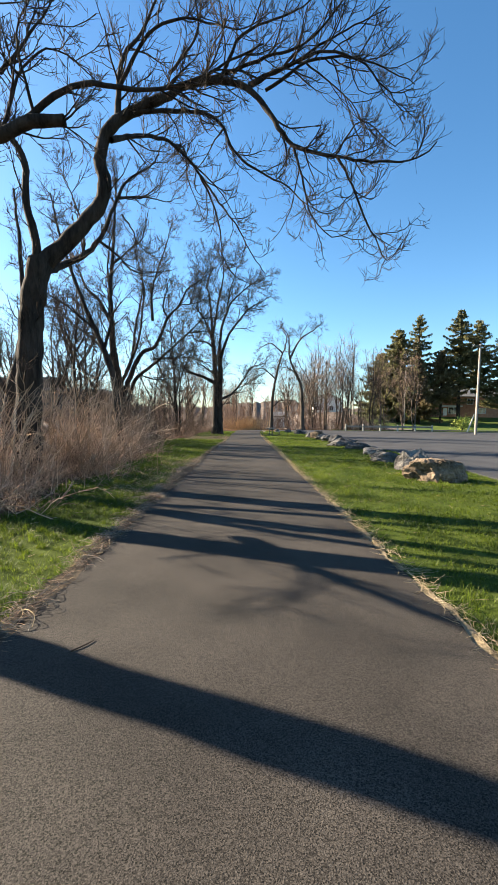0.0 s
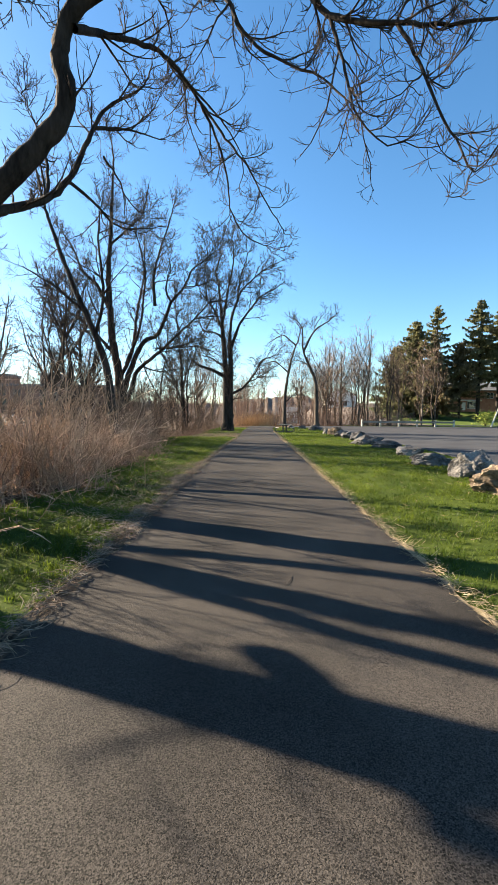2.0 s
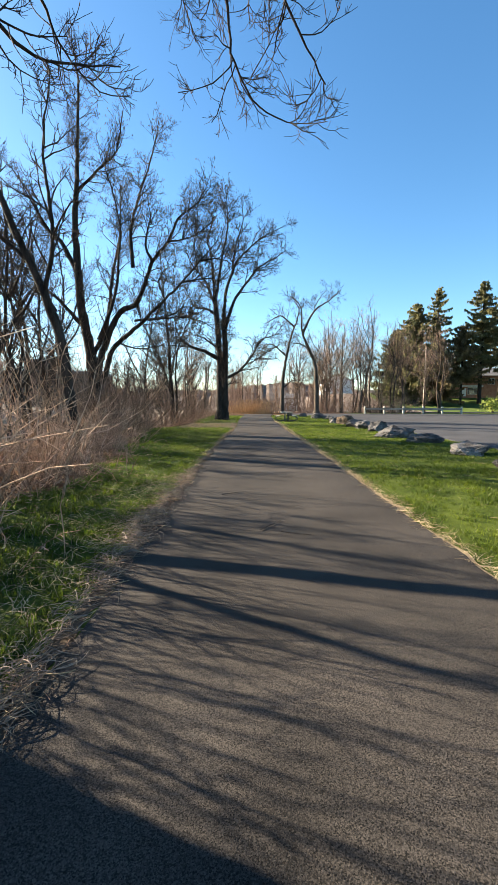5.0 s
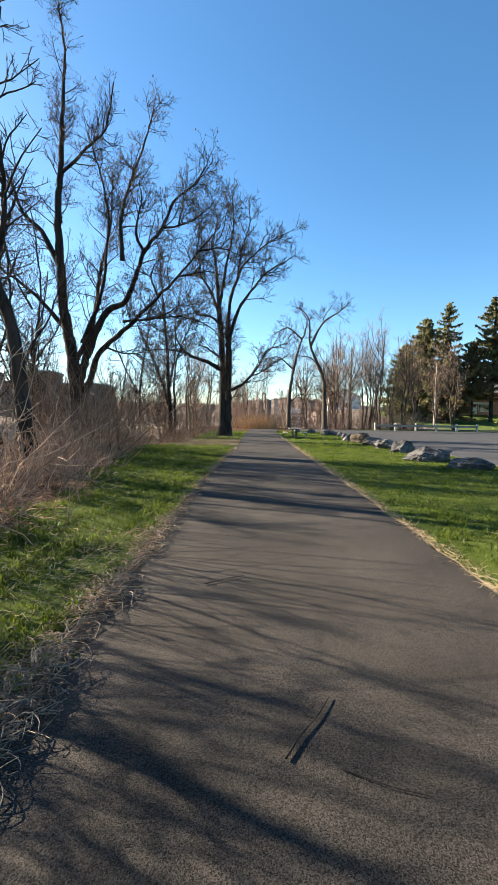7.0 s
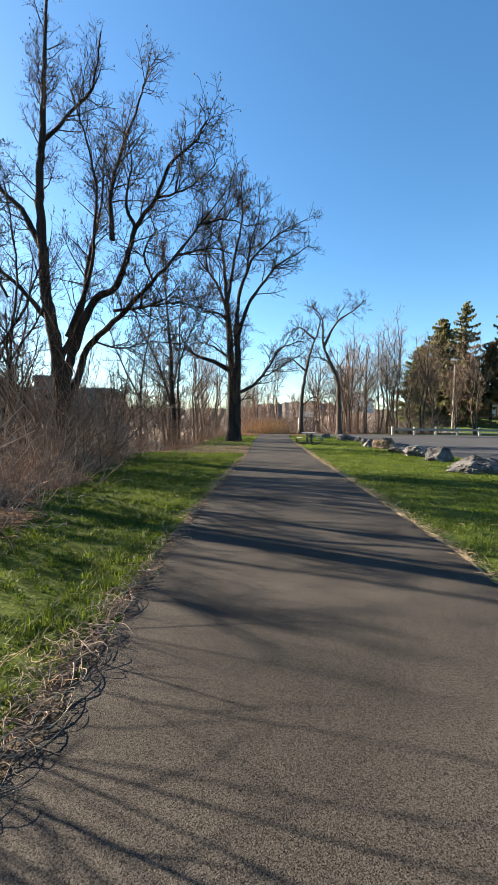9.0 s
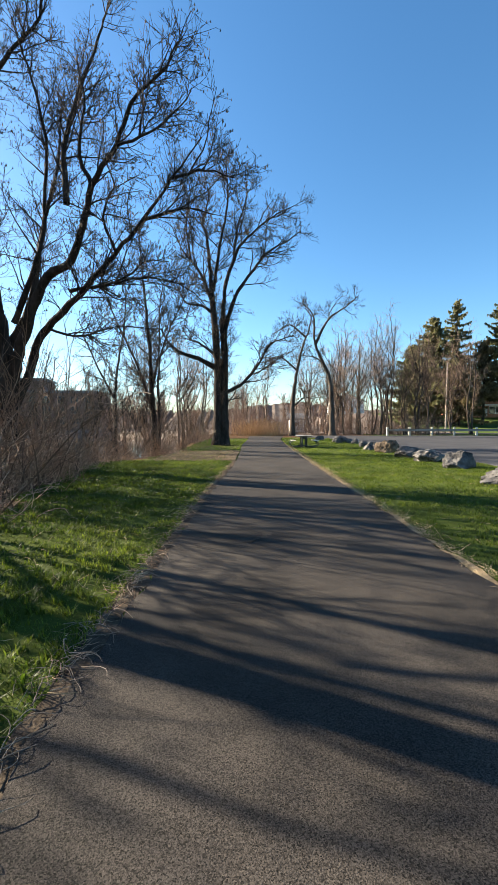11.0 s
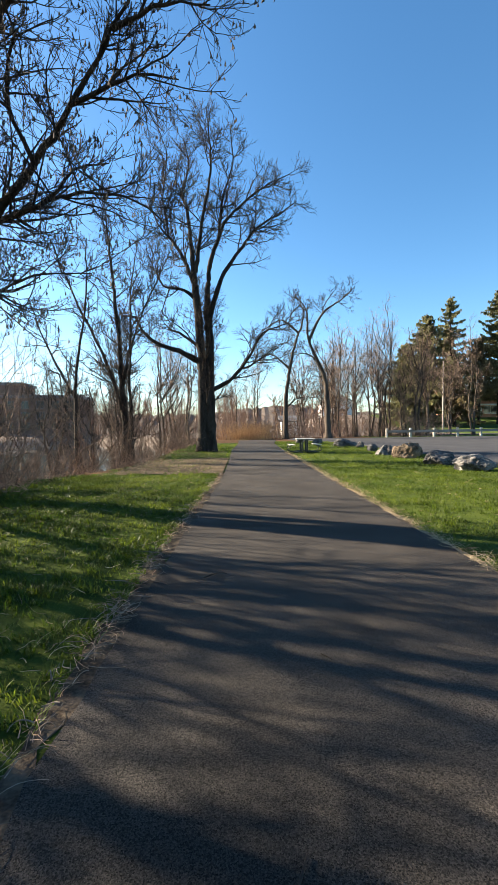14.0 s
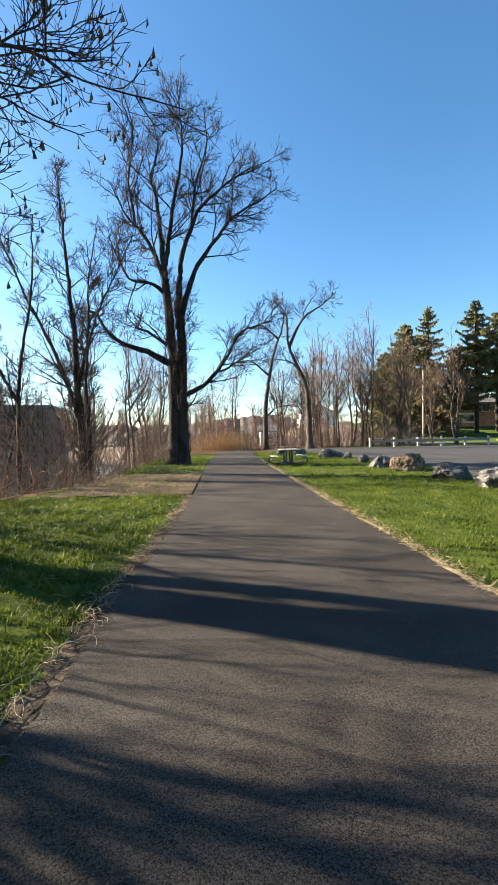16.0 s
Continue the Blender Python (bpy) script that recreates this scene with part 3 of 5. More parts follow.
bare_tree("riverside_tree", [
    ([(-6.3, 8.8, -0.1), (-6.2, 8.85, 2.5), (-5.9, 9.1, 4.5), (-5.7, 9.3, 6.2)], 0.27, 0.22, 0),
    ([(-5.8, 9.3, 5.6), (-4.81, 9.2, 6.13), (-4.25, 9.2, 6.25), (-3.7, 9.2, 6.49), (-3.14, 9.2, 6.53)], 0.14, 0.1, 0),
    ([(-4.25, 9.2, 6.25), (-3.7, 9.2, 6.61), (-3.32, 9.2, 6.92), (-2.86, 9.2, 7.13), (-2.26, 9.2, 7.1), (-1.75, 9.2, 7.07), (-1.0, 9.1, 7.13), (0.2, 8.9, 7.6)], 0.07, 0.015, 0),
    ([(-5.7, 9.3, 6.2), (-5.9, 9.2, 8.5), (-5.4, 9.0, 10.5), (-5.6, 8.8, 13.0)], 0.2, 0.04, 0),
    ([(-5.7, 9.3, 6.2), (-6.8, 9.5, 8.0), (-7.6, 9.6, 10.5), (-8.0, 9.8, 12.5)], 0.18, 0.03, 0),
    ([(-6.15, 9.4, 3.0), (-7.3, 9.1, 3.9), (-8.4, 8.7, 5.0), (-9.2, 8.4, 6.4)], 0.1, 0.02, 0),
    ([(-6.0, 9.3, 4.0), (-6.3, 8.3, 4.6), (-6.7, 7.3, 5.2), (-6.9, 6.4, 6.2)], 0.09, 0.02, 0),
    ([(-5.8, 9.2, 8.0), (-4.6, 9.0, 9.2), (-3.4, 8.7, 10.6), (-2.4, 8.5, 11.6)], 0.1, 0.02, 0),
    ([(-4.25, 9.2, 6.21), (-3.9, 9.3, 7.46), (-3.4, 9.5, 7.92), (-2.71, 9.8, 7.58)], 0.04, 0.008, 0),
    ([(-4.24, 9.2, 7.28), (-3.75, 9.3, 8.02), (-3.29, 9.5, 9.06)], 0.04, 0.008, 0),
    ([(-3.67, 9.2, 6.64), (-3.84, 9, 7.76), (-3.5, 8.9, 8.38)], 0.03, 0.008, 0),
], 12, M_BARK, M_TWIG, "dark bare tree with a broken-off limb above the bank", near=0.9, tip=0.005, per_m=3.2, l1=1.6, l2=0.65, l3=0.28, lift=0.16)

bare_tree("bank_tree", [
    ([(-6.6, 6.35, -0.1), (-6.5, 6.35, 3.0), (-6.7, 6.4, 6.0), (-6.4, 6.4, 9.0), (-6.2, 6.2, 13.0)], 0.24, 0.05, 0),
    ([(-6.6, 6.6, 4.5), (-5.4, 6.4, 6.5), (-4.4, 6.2, 8.8), (-3.8, 6.0, 11.0)], 0.14, 0.02, 0),
    ([(-6.6, 6.6, 5.5), (-7.8, 6.8, 7.5), (-8.8, 7.0, 10.0)], 0.13, 0.02, 0),
], 13, M_BARK, M_TWIG, "dark bare tree on the river bank", near=1.0, tip=0.006, per_m=3.2, l1=1.8, l2=0.75, l3=0.32)

bare_tree("bank_tree", [
    ([(-7.0, 10.7, -0.1), (-6.95, 10.65, 1.6), (-6.9, 10.6, 3.2), (-7.2, 10.5, 6.0), (-7.6, 10.4, 9.5)], 0.25, 0.04, 0),
    ([(-6.95, 10.65, 1.5), (-6.75, 11.0, 2.6), (-6.7, 11.4, 3.8), (-6.9, 11.8, 6.0), (-7.0, 12.0, 8.5)], 0.13, 0.03, 0),
    ([(-6.92, 10.62, 2.4), (-6.8, 10.2, 3.4), (-6.8, 9.9, 4.6), (-7.0, 9.7, 7.0)], 0.12, 0.03, 0),
], 21, M_BARK, M_TWIG, "dark bare tree forked low on the river bank", near=1.0, tip=0.005, per_m=2.6, l1=1.1, l2=0.5, l3=0.25)

bare_tree("bank_tree", [
    ([(-7.2, 14.5, -0.1), (-7.05, 14.5, 2.0), (-6.95, 14.75, 3.0), (-6.95, 15.2, 4.2), (-7.3, 15.8, 6.5), (-7.7, 16.2, 9.0)], 0.19, 0.03, 0),
    ([(-7.05, 14.5, 2.0), (-7.6, 14.3, 3.4), (-8.2, 14.2, 5.2)], 0.08, 0.02, 0),
], 22, M_BARK, M_TWIG, "crooked dark bare tree on the river bank", near=1.0, tip=0.005, per_m=2.4, l1=1.1, l2=0.5, l3=0.25)

bare_tree("slanting_tree", [
    ([(-5.5, 21, -0.1), (-5.68, 21, 1.6), (-5.9, 21, 3.28), (-6.27, 21, 4.42), (-6.69, 21, 5.41), (-7.29, 21, 6.8), (-8.2, 21.2, 9.2), (-8.8, 21.4, 11.5)], 0.2, 0.03, 0),
    ([(-6.3, 21, 4.5), (-5.9, 20.8, 6.0), (-6.0, 20.6, 8.0), (-5.7, 20.4, 9.6)], 0.08, 0.02, 0),
    ([(-6.7, 21, 5.4), (-7.9, 21, 6.4), (-9.2, 21.2, 7.2)], 0.07, 0.02, 0),
], 14, M_BARK, M_TWIG, "slanting dark bare tree in the brush", near=1.0, tip=0.006, per_m=3.4, l1=1.7, l2=0.75, l3=0.32)

Y3 = 29.6
bare_tree("many_stemmed_tree", [
    ([(-7.9, Y3, -0.3), (-7.96, Y3, 1.3), (-8.12, Y3, 3.9), (-8.44, Y3, 6), (-8.53, Y3, 8), (-8.55, Y3, 9.65), (-8.37, Y3, 11.4), (-8.22, Y3, 13.4), (-8.08, Y3, 15.8), (-8.3, Y3, 17.4)], 0.34, 0.02, -0.8),
    ([(-8.55, 29.3, 7.6), (-9.33, 29.3, 9), (-10.24, 29.3, 9.85), (-11, 29.3, 11.4), (-12.1, 29.3, 12.9)], 0.13, 0.02, 1.2),
    ([(-7.9, 29.6, 1.5), (-7.8, 29.5, 2.9), (-6.66, 29, 5.4), (-5.56, 28.5, 5.97), (-4.97, 28, 6.91), (-4.62, 27.6, 7.49), (-3.84, 27.1, 8.16), (-3.38, 26.8, 8.94), (-2.62, 26.5, 9.34), (-2.21, 26.3, 9.89)], 0.22, 0.02, 0),
    ([(-7.85, 29.6, 1.9), (-7.4, 29.7, 3.0), (-7.03, 29.6, 4.04), (-5.77, 28.9, 4.87), (-4.22, 28.2, 6.05), (-3.34, 27.7, 6.7), (-2.52, 27.2, 7.42), (-2.05, 26.9, 7.76), (-1.73, 26.7, 8.07)], 0.17, 0.012, 0),
    ([(-3.34, 27.7, 6.7), (-2.15, 27.1, 6.66), (-1.47, 26.8, 6.35)], 0.05, 0.01, 0),
    ([(-2.5, 27.2, 7.44), (-1.62, 26.7, 7.33), (-0.98, 26.3, 6.96)], 0.045, 0.01, 0),
    ([(-5.77, 28.9, 5.23), (-4.24, 28.2, 5.26), (-3.29, 27.6, 5.57), (-2.61, 27.2, 5.43)], 0.06, 0.01, 0),
    ([(-5.03, 28.5, 5.19), (-3.4, 27.6, 5.16), (-2.14, 26.9, 4.72), (-1.64, 26.6, 4.22)], 0.045, 0.01, 0),
    ([(-4.62, 27.6, 7.49), (-4.86, 27.4, 8.13), (-4.56, 27, 8.98), (-4.56, 26.6, 9.72)], 0.07, 0.01, 0),
    ([(-3.84, 27.1, 8.16), (-2.94, 26.6, 8.14), (-2.19, 26.2, 8.36), (-1.83, 26, 8.7)], 0.045, 0.01, 0),
    ([(-6.77, 29.4, 4.29), (-5.47, 28.8, 3.93), (-4.19, 28, 4.01), (-2.96, 27.3, 3.77)], 0.045, 0.01, 0),
    ([(-4.22, 28.2, 6.05), (-4.37, 27.6, 6.7), (-3.81, 26.8, 7.06), (-3.82, 26, 7.26)], 0.045, 0.01, 0),
    ([(-5.75, 28.7, 7.6), (-5.84, 28.7, 9.24), (-5.5, 28.7, 10.8), (-5.02, 28.7, 12.4), (-4.7, 28.7, 13.9)], 0.1, 0.02, 0.8),
    ([(-8.42, 29.15, 11.1), (-7.33, 29.1, 11.9), (-6.4, 29.1, 12.6), (-5.93, 29.1, 14)], 0.08, 0.02, -0.9),
    ([(-8.1, Y3, 3.5), (-7.4, Y3, 5.2), (-7.2, Y3, 7.5), (-6.9, Y3, 10), (-7.0, Y3, 12.5)], 0.13, 0.02, 1.8),
    ([(-8.2, Y3, 4.8), (-9.6, Y3, 6.4), (-10.9, Y3, 7.4), (-12.0, Y3, 8.6)], 0.12, 0.02, -0.8),
    ([(-7.6, 29.25, 4.4), (-6.9, 29.2, 5.8), (-6.6, Y3, 7.2), (-6.3, Y3, 9.6), (-6.8, Y3, 12.0)], 0.1, 0.02, -1.6),
], 15, M_BARK, M_TWIG, "tall many-stemmed bare tree hung with dry seed clusters", near=1.2, tip=0.0042, per_m=4.6, l1=1.7, l2=0.8, l3=0.36, seeds=0.5, n2=6, n3=5)

bare_tree("slender_tree", [
    ([(-6.1, 41, -2.2), (-6.19, 41, 1.9), (-6.33, 41, 3.8), (-6.35, 41, 5.4), (-6.45, 41, 6.6), (-6.67, 41, 9.1), (-6.96, 41, 12.6)], 0.22, 0.02, 0),
    ([(-6.2, 41, 1.6), (-6.4, 41, 2.7), (-7.16, 41, 5), (-8.24, 41, 7.4), (-9.11, 41, 9.8)], 0.11, 0.02, -0.6),
    ([(-5.9, 41, -2.0), (-5.81, 41, 1.85), (-5.85, 41, 3.8), (-5.51, 41, 5.8), (-4.59, 41, 7.75), (-3.8, 41, 9.3)], 0.11, 0.02, -0.8),
    ([(-6.3, 41, 3.2), (-5.9, 41, 5.5), (-5.9, 41, 8.0), (-5.6, 41, 10.4)], 0.08, 0.02, 0.8),
], 16, M_BARK, M_TWIG, "slender grey-brown bare tree with several stems at the water", near=1.3, tip=0.007, per_m=4.4, l1=1.8, l2=0.8, l3=0.35)
bare_tree("slender_tree", [
    ([(-7.8, 39, -2.6), (-7.77, 39, 0.4), (-7.67, 39, 3.85), (-7.22, 39, 6.6), (-7.1, 39, 9.5)], 0.12, 0.02, 0),
    ([(-7.7, 39, 2.6), (-8.8, 39, 4.6), (-9.8, 39, 7.0)], 0.07, 0.02, 0.4),
], 17, M_BARK, M_TWIG, "thin grey-brown bare tree at the water", near=1.3, tip=0.007, per_m=3.0, l1=1.3)

YO = 45.4
bare_tree("old_riverbank_tree", [
    ([(-2.88, YO, -0.15), (-2.85, YO, 1.5), (-2.83, YO, 4.0), (-2.93, YO, 6.7), (-3.16, YO, 9.6)], 0.34, 0.21, 0),
    ([(-2.42, YO, -0.15), (-2.41, YO, 1.5), (-2.4, YO, 4.0), (-2.39, YO, 6.7), (-2.53, YO, 8)], 0.33, 0.22, 0.1),
    ([(-3.16, YO, 9.5), (-3.99, YO, 11.5), (-4.68, YO, 12.5), (-5.25, YO, 13.2), (-6.14, YO, 15.1)], 0.15, 0.02, 0.8),
    ([(-3.16, YO, 9.5), (-3.58, YO, 13.9), (-3.9, YO, 15.1), (-3.51, YO, 16.8), (-3.8, YO, 18.6)], 0.17, 0.02, 1.2),
    ([(-3.14, YO, 10.3), (-2.64, YO, 13.2), (-2.1, YO, 15.9), (-2.27, YO, 18.7)], 0.14, 0.02, -1.2),
    ([(-2.53, YO, 7.9), (-2.34, YO, 10.6), (-1.82, YO, 12.3), (-1.31, YO, 13.5), (-0.08, YO, 14.7), (1.16, YO, 15.7), (2.5, YO, 16.4)], 0.19, 0.02, 0.9),
    ([(-2.41, YO, 7.6), (-1.64, YO, 9.9), (-0.39, YO, 11.6), (0.36, YO, 12.5), (1.84, YO, 13.3), (2.6, YO, 13.8)], 0.18, 0.02, -1.0),
    ([(-3.0, YO, 5.2), (-4.13, YO, 5.78), (-5.31, YO, 6.15), (-6.12, YO, 6.9), (-6.45, YO, 7.6), (-7.15, YO, 7.6)], 0.2, 0.04, -1.0),
    ([(-2.98, YO, 6.0), (-3.87, YO, 6.74), (-4.81, YO, 7.23)], 0.12, 0.05, 0.4),
    ([(-3.1, YO, 8.7), (-3.81, YO, 9.27), (-4.75, YO, 9.38), (-5.1, YO, 9.74), (-5.8, YO, 11.4)], 0.12, 0.02, -0.8),
    ([(-2.2, YO, 3.6), (-1.29, YO, 4.06), (-0.55, YO, 4.78), (-0.04, YO, 5.5), (0.72, YO, 6.7), (2.21, YO, 7.2)], 0.14, 0.02, -0.8),
    ([(-0.55, YO, 4.78), (0.0, YO, 5.0), (0.4, YO, 5.6), (0.3, YO, 6.4)], 0.07, 0.02, 0.5),
    ([(-1.83, 45.68, 12.2), (-1.5, 45.6, 14.5), (-0.9, YO, 16.2), (-1.0, YO, 18.0)], 0.09, 0.02, -0.6),
    ([(-4.65, 45.7, 12.4), (-4.9, 45.6, 14.6), (-4.6, YO, 16.6), (-5.0, YO, 18.0)], 0.08, 0.02, -0.6),
], 18, M_BARK, M_TWIG, "large old bare tree with twin trunks beside the path", near=1.5, tip=0.0075, per_m=3.4, l1=2.4, l2=1.05, l3=0.5, n2=8, n3=5)

YD = 70.0
bare_tree("dead_tree", [
    ([(4.51, YD, -0.1), (4.51, YD, 0.43), (4.59, YD, 4.47), (5.09, YD, 8.09), (5.67, YD, 10.7), (6.79, YD, 14.3), (6.04, YD, 15.8)], 0.36, 0.05, 0),
    ([(5.09, YD, 8.09), (3.05, YD, 9.65), (1.49, YD, 9.41)], 0.14, 0.04, -1), ([(6.12, YD, 12.2), (4.17, YD, 13.8), (2.08, YD, 12.75)], 0.14, 0.04, 1),
    ([(4.7, YD, 3.7), (6.06, YD, 4.7), (8.16, YD, 4.67)], 0.1, 0.03, -1),
], 19, M_BARKG, M_TWIG, "grey dead tree with broken limbs by the path end", near=2.0, tip=0.01, per_m=2.2, l1=2.6, l2=1.2, l3=0.6, n2=6, n3=3)
bare_tree("dead_tree", [
    ([(9.5, YD, -0.1), (9.43, YD, 2.3), (9.25, YD, 6.5), (8.25, YD, 9.1), (7.25, YD, 11.7), (7.06, YD, 14.8), (5.79, YD, 16.3)], 0.4, 0.06, 0),
    ([(7.36, YD, 11.4), (8.88, YD, 14.3), (11, YD, 15.8), (12.4, YD, 17.1)], 0.2, 0.04, -1), ([(9.0, YD, 7.5), (7.74, YD, 9.6), (5.66, YD, 10.15)], 0.16, 0.04, 1),
    ([(8.9, YD, 14.3), (9.3, YD, 15.6), (10.8, YD, 17.6)], 0.08, 0.02, 0.5),
], 20, M_BARKG, M_TWIG, "tall grey dead tree with bare broken limbs", near=2.0, tip=0.01, per_m=2.2, l1=2.6, l2=1.2, l3=0.6, n2=6, n3=3)


def upright_limbs(rng, x, y, z, height, stems=1, lean=0.6, r=0.12):
    out = []
    for s in range(stems):
        top = np.array([x + rng.normal(0, lean), y + rng.normal(0, lean), z + height * rng.uniform(0.85, 1.05)])
        base = np.array([x + 0.25 * s, y + 0.1 * s, z])
        pts = [base]
        for f in (0.25, 0.5, 0.75):
            pts.append(base + (top - base) * f + rng.normal(0, 0.18, 3) * np.array([1, 1, 0.2]))
        pts.append(top)
        out.append(([tuple(p) for p in pts], r * rng.uniform(0.7, 1.1), 0.02, 0))
        for k in range(4):
            f = rng.uniform(0.3, 0.7)
            b = base + (top - base) * f
            a = rng.uniform(0, 6.28)
            size = height * rng.uniform(0.2, 0.35)
            e = b + np.array([math.cos(a) * size * 0.5, math.sin(a) * size * 0.5, size])
            out.append(([tuple(b), tuple((b + e) / 2 + np.array([math.cos(a), math.sin(a), 0]) * size * 0.08), tuple(e)], r * 0.4, 0.02, 0))
    return out


# slim trees past the lot's corner and along the far shore: a few grown, then repeated
trng = np.random.default_rng(77)
slim = []
for k, (hgt, stems) in enumerate([(15, 1), (13, 2), (17, 2), (11, 3)]):
    slim.append(bare_tree("slim_tree", upright_limbs(trng, 12.0 + k * 2.3, 75.0 + k * 1.3, -0.05, hgt, stems, 0.7, 0.15), 30 + k, M_BARKG, M_TWIGS, "slim bare tree with reddish twigs beyond the lot", near=2.6, tip=0.009, per_m=1.3, l1=2.3, l2=1.2, l3=0.6, n2=5, n3=1, group="slim trees beyond the lot"))
for k in range(17):
    x, y = trng.uniform(8.5, 20.5), trng.uniform(72.5, 92)
    o = slim[k % 4]
    copy_thing(o, pose(x, y, float(ground_z(x, y)), 0, 0, trng.uniform(0, 360)) @ Matrix.Scale(trng.uniform(0.75, 1.15), 4))
for x, y, s in [(24.5, 78, 1.1), (27, 83, 1.0), (30.5, 77, 0.95), (31.6, 86, 1.0), (22.5, 75.5, 1.15), (-6.8, 53, 0.85), (-8.8, 51, 0.8), (-5.2, 58, 0.7), (-7.5, 62, 0.9), (-3.5, 66, 0.6), (-1.2, 77, 0.7), (1.5, 80, 0.75), (-7.9, 47.5, 0.6)]:
    copy_thing(slim[int(abs(x * 7 + y)) % 4], pose(x, y, float(ground_z(x, y)), 0, 0, x * 53 % 360) @ Matrix.Scale(s, 4))

# fine-twigged saplings on the near bank
sapling = [bare_tree("bank_sapling", upright_limbs(trng, -9.6 + k, 29.1 - 6 * k, -1.4 + 0.3 * k, hgt, stems, 0.8, 0.11), 50 + k, M_BARK, M_TWIG, "thin dark bare tree on the river bank", near=1.3, tip=0.0045, per_m=2.6, l1=1.7, l2=0.75, l3=0.34, n2=5, n3=3, group="thin trees on the bank") for k, (hgt, stems) in enumerate([(11, 1), (9, 2)])]
for x, y, s in [(-10.6, 36.5, 0.8), (-10.6, 24.9, 1.1), (-8.7, 43.5, 0.8), (-9.0, 33.4, 0.7), (-11.8, 26.6, 1.2), (-8.0, 48.5, 0.9), (-11.5, 45.0, 1.0), (-10.4, 31.0, 0.9), (-9.3, 27.3, 1.15), (-9.9, 52.0, 1.0), (-8.3, 17.0, 0.62), (-11.5, 21.5, 1.0), (-12.5, 32.0, 1.1)]:
    copy_thing(sapling[int(y) % 2], pose(x, y, float(ground_z(x, y)), 0, 0, x * 53 % 360) @ Matrix.Scale(s, 4))

# ---- woods across the water and behind the path's end ----
wr = np.random.default_rng(5)
far_wood, far_twig = [], []


def far_tree(x, y, hgt):
    z = float(ground_z(x, y))
    base = np.array([x, y, z])
    trunk = sprout(wr, base, np.array([wr.normal(0, 0.08), 0, 1.0]), hgt, 5, 0.05, 0.02)
    far_wood.append((trunk, np.linspace(0.016 * hgt, 0.03, 5), 4))
    for p, q in side_shoots(wr, trunk, np.linspace(0.1, 0.03, 5), 16, 0.2, 40, hgt * 0.33, 4, 0.14, 0.2, 0.7, 0.03, 0.018):
        far_twig.append((p, q, 3))
        far_twig.extend((p2, q2, 3) for p2, q2 in side_shoots(wr, p, q, 5, 0.1, 42, hgt * 0.14, 3, 0.15, 0.2, 0.8, 0.02, 0.014))


for k in range(110):
    far_tree(wr.uniform(-62, 2), wr.uniform(128, 165), wr.uniform(7, 13))
for k in range(34):
    far_tree(wr.uniform(-6, 24), wr.uniform(86, 125), wr.uniform(5, 9))
for k in range(34):
    far_tree(wr.uniform(-60, -46), wr.uniform(10, 125), wr.uniform(7, 12))
tagged(new("far_woods", tube_mesh("far_woods", far_wood + far_twig, M_TWIGR, False)), "hazy bare brown woods across the river", "woods", kind="stuff")


def shrubs(name, spots, seed, height, canes, material, label, category, lean=0.25, tip=0.004, r0=0.009, shoots=3, spread=0.35):
    """Many arching dry canes in clumps."""
    rng = np.random.default_rng(seed)
    out = []
    for x, y in spots:
        z = float(ground_z(x, y))
        for _ in range(canes):
            hgt = height * (0.35 + 0.8 * rng.random() ** 1.3)
            way = np.array([rng.normal(0, lean), rng.normal(0, lean), 1.0])
            p = sprout(rng, np.array([x + rng.normal(0, spread), y + rng.normal(0, spread), z - 0.03]), way, hgt * 1.15, 6, 0.16, -0.12)
            q = np.linspace(r0 * rng.uniform(0.6, 1.2), tip, 6)
            out.append((p, q, 3))
            out.extend((p2, q2, 3) for p2, q2 in side_shoots(rng, p, q, shoots, 0.25, 45, hgt * 0.3, 3, 0.15, 0.0, 0.8, tip, tip * 0.7))
    return tagged(new(name, tube_mesh(name, out, material, False)), label, category, kind="stuff")


br = np.random.default_rng(8)
def brush_spots(y0, y1, count, back, step=0.15):
    """Clumped spots behind the edge of the lawn."""
    yy = br.uniform(y0, y1, count)
    yy += 0.35 * np.sin(yy * 2.9) + 0.2 * np.sin(yy * 7.3)
    return [(float(brush_edge(y)) - step - abs(br.normal(0, back)), y) for y in yy]


shrubs("brush", brush_spots(7.0, 29, 240, 1.4), 41, 0.95, 8, M_CANE, "dense dry brown brush of arching canes", "brush", 0.75, 0.0035, 0.0085, 5, 0.4)
shrubs("dry_stalks", brush_spots(8.5, 17.5, 115, 1.1, 0.5), 45, 2.25, 6, M_STALK, "tall tan dry stalks standing in the brush", "brush", 0.3, 0.004, 0.0105, 4, 0.3)
shrubs("dry_stalks", brush_spots(17.5, 30, 90, 1.0, 0.7), 46, 1.5, 5, M_STALK, "scattered tan dry stalks on the river bank", "brush", 0.4, 0.004, 0.01, 4, 0.35)
shrubs("low_brush", brush_spots(27, 33, 100, 1.2, 0.1) + brush_spots(33, 44, 40, 1.0, 0.1) + brush_spots(44, 62, 100, 1.2, 0.1), 42, 1.05, 7, M_CANE, "low dry brush and dead stems on the river bank", "brush", 0.5)
spots = [(float(brush_edge(y)) - 0.6 - abs(br.normal(0, 1.5)), y) for y in np.concatenate([br.uniform(23, 44, 130), br.uniform(46, 66, 60)])]
shrubs("bank_shrubs", spots, 47, 3.9, 7, M_TWIGB, "bare brown twiggy shrubs on the river bank", "shrub", 0.4, 0.005, 0.013, 6, 0.5)
spots = [(br.uniform(-6, 26), br.uniform(73, 82)) for _ in range(250)]
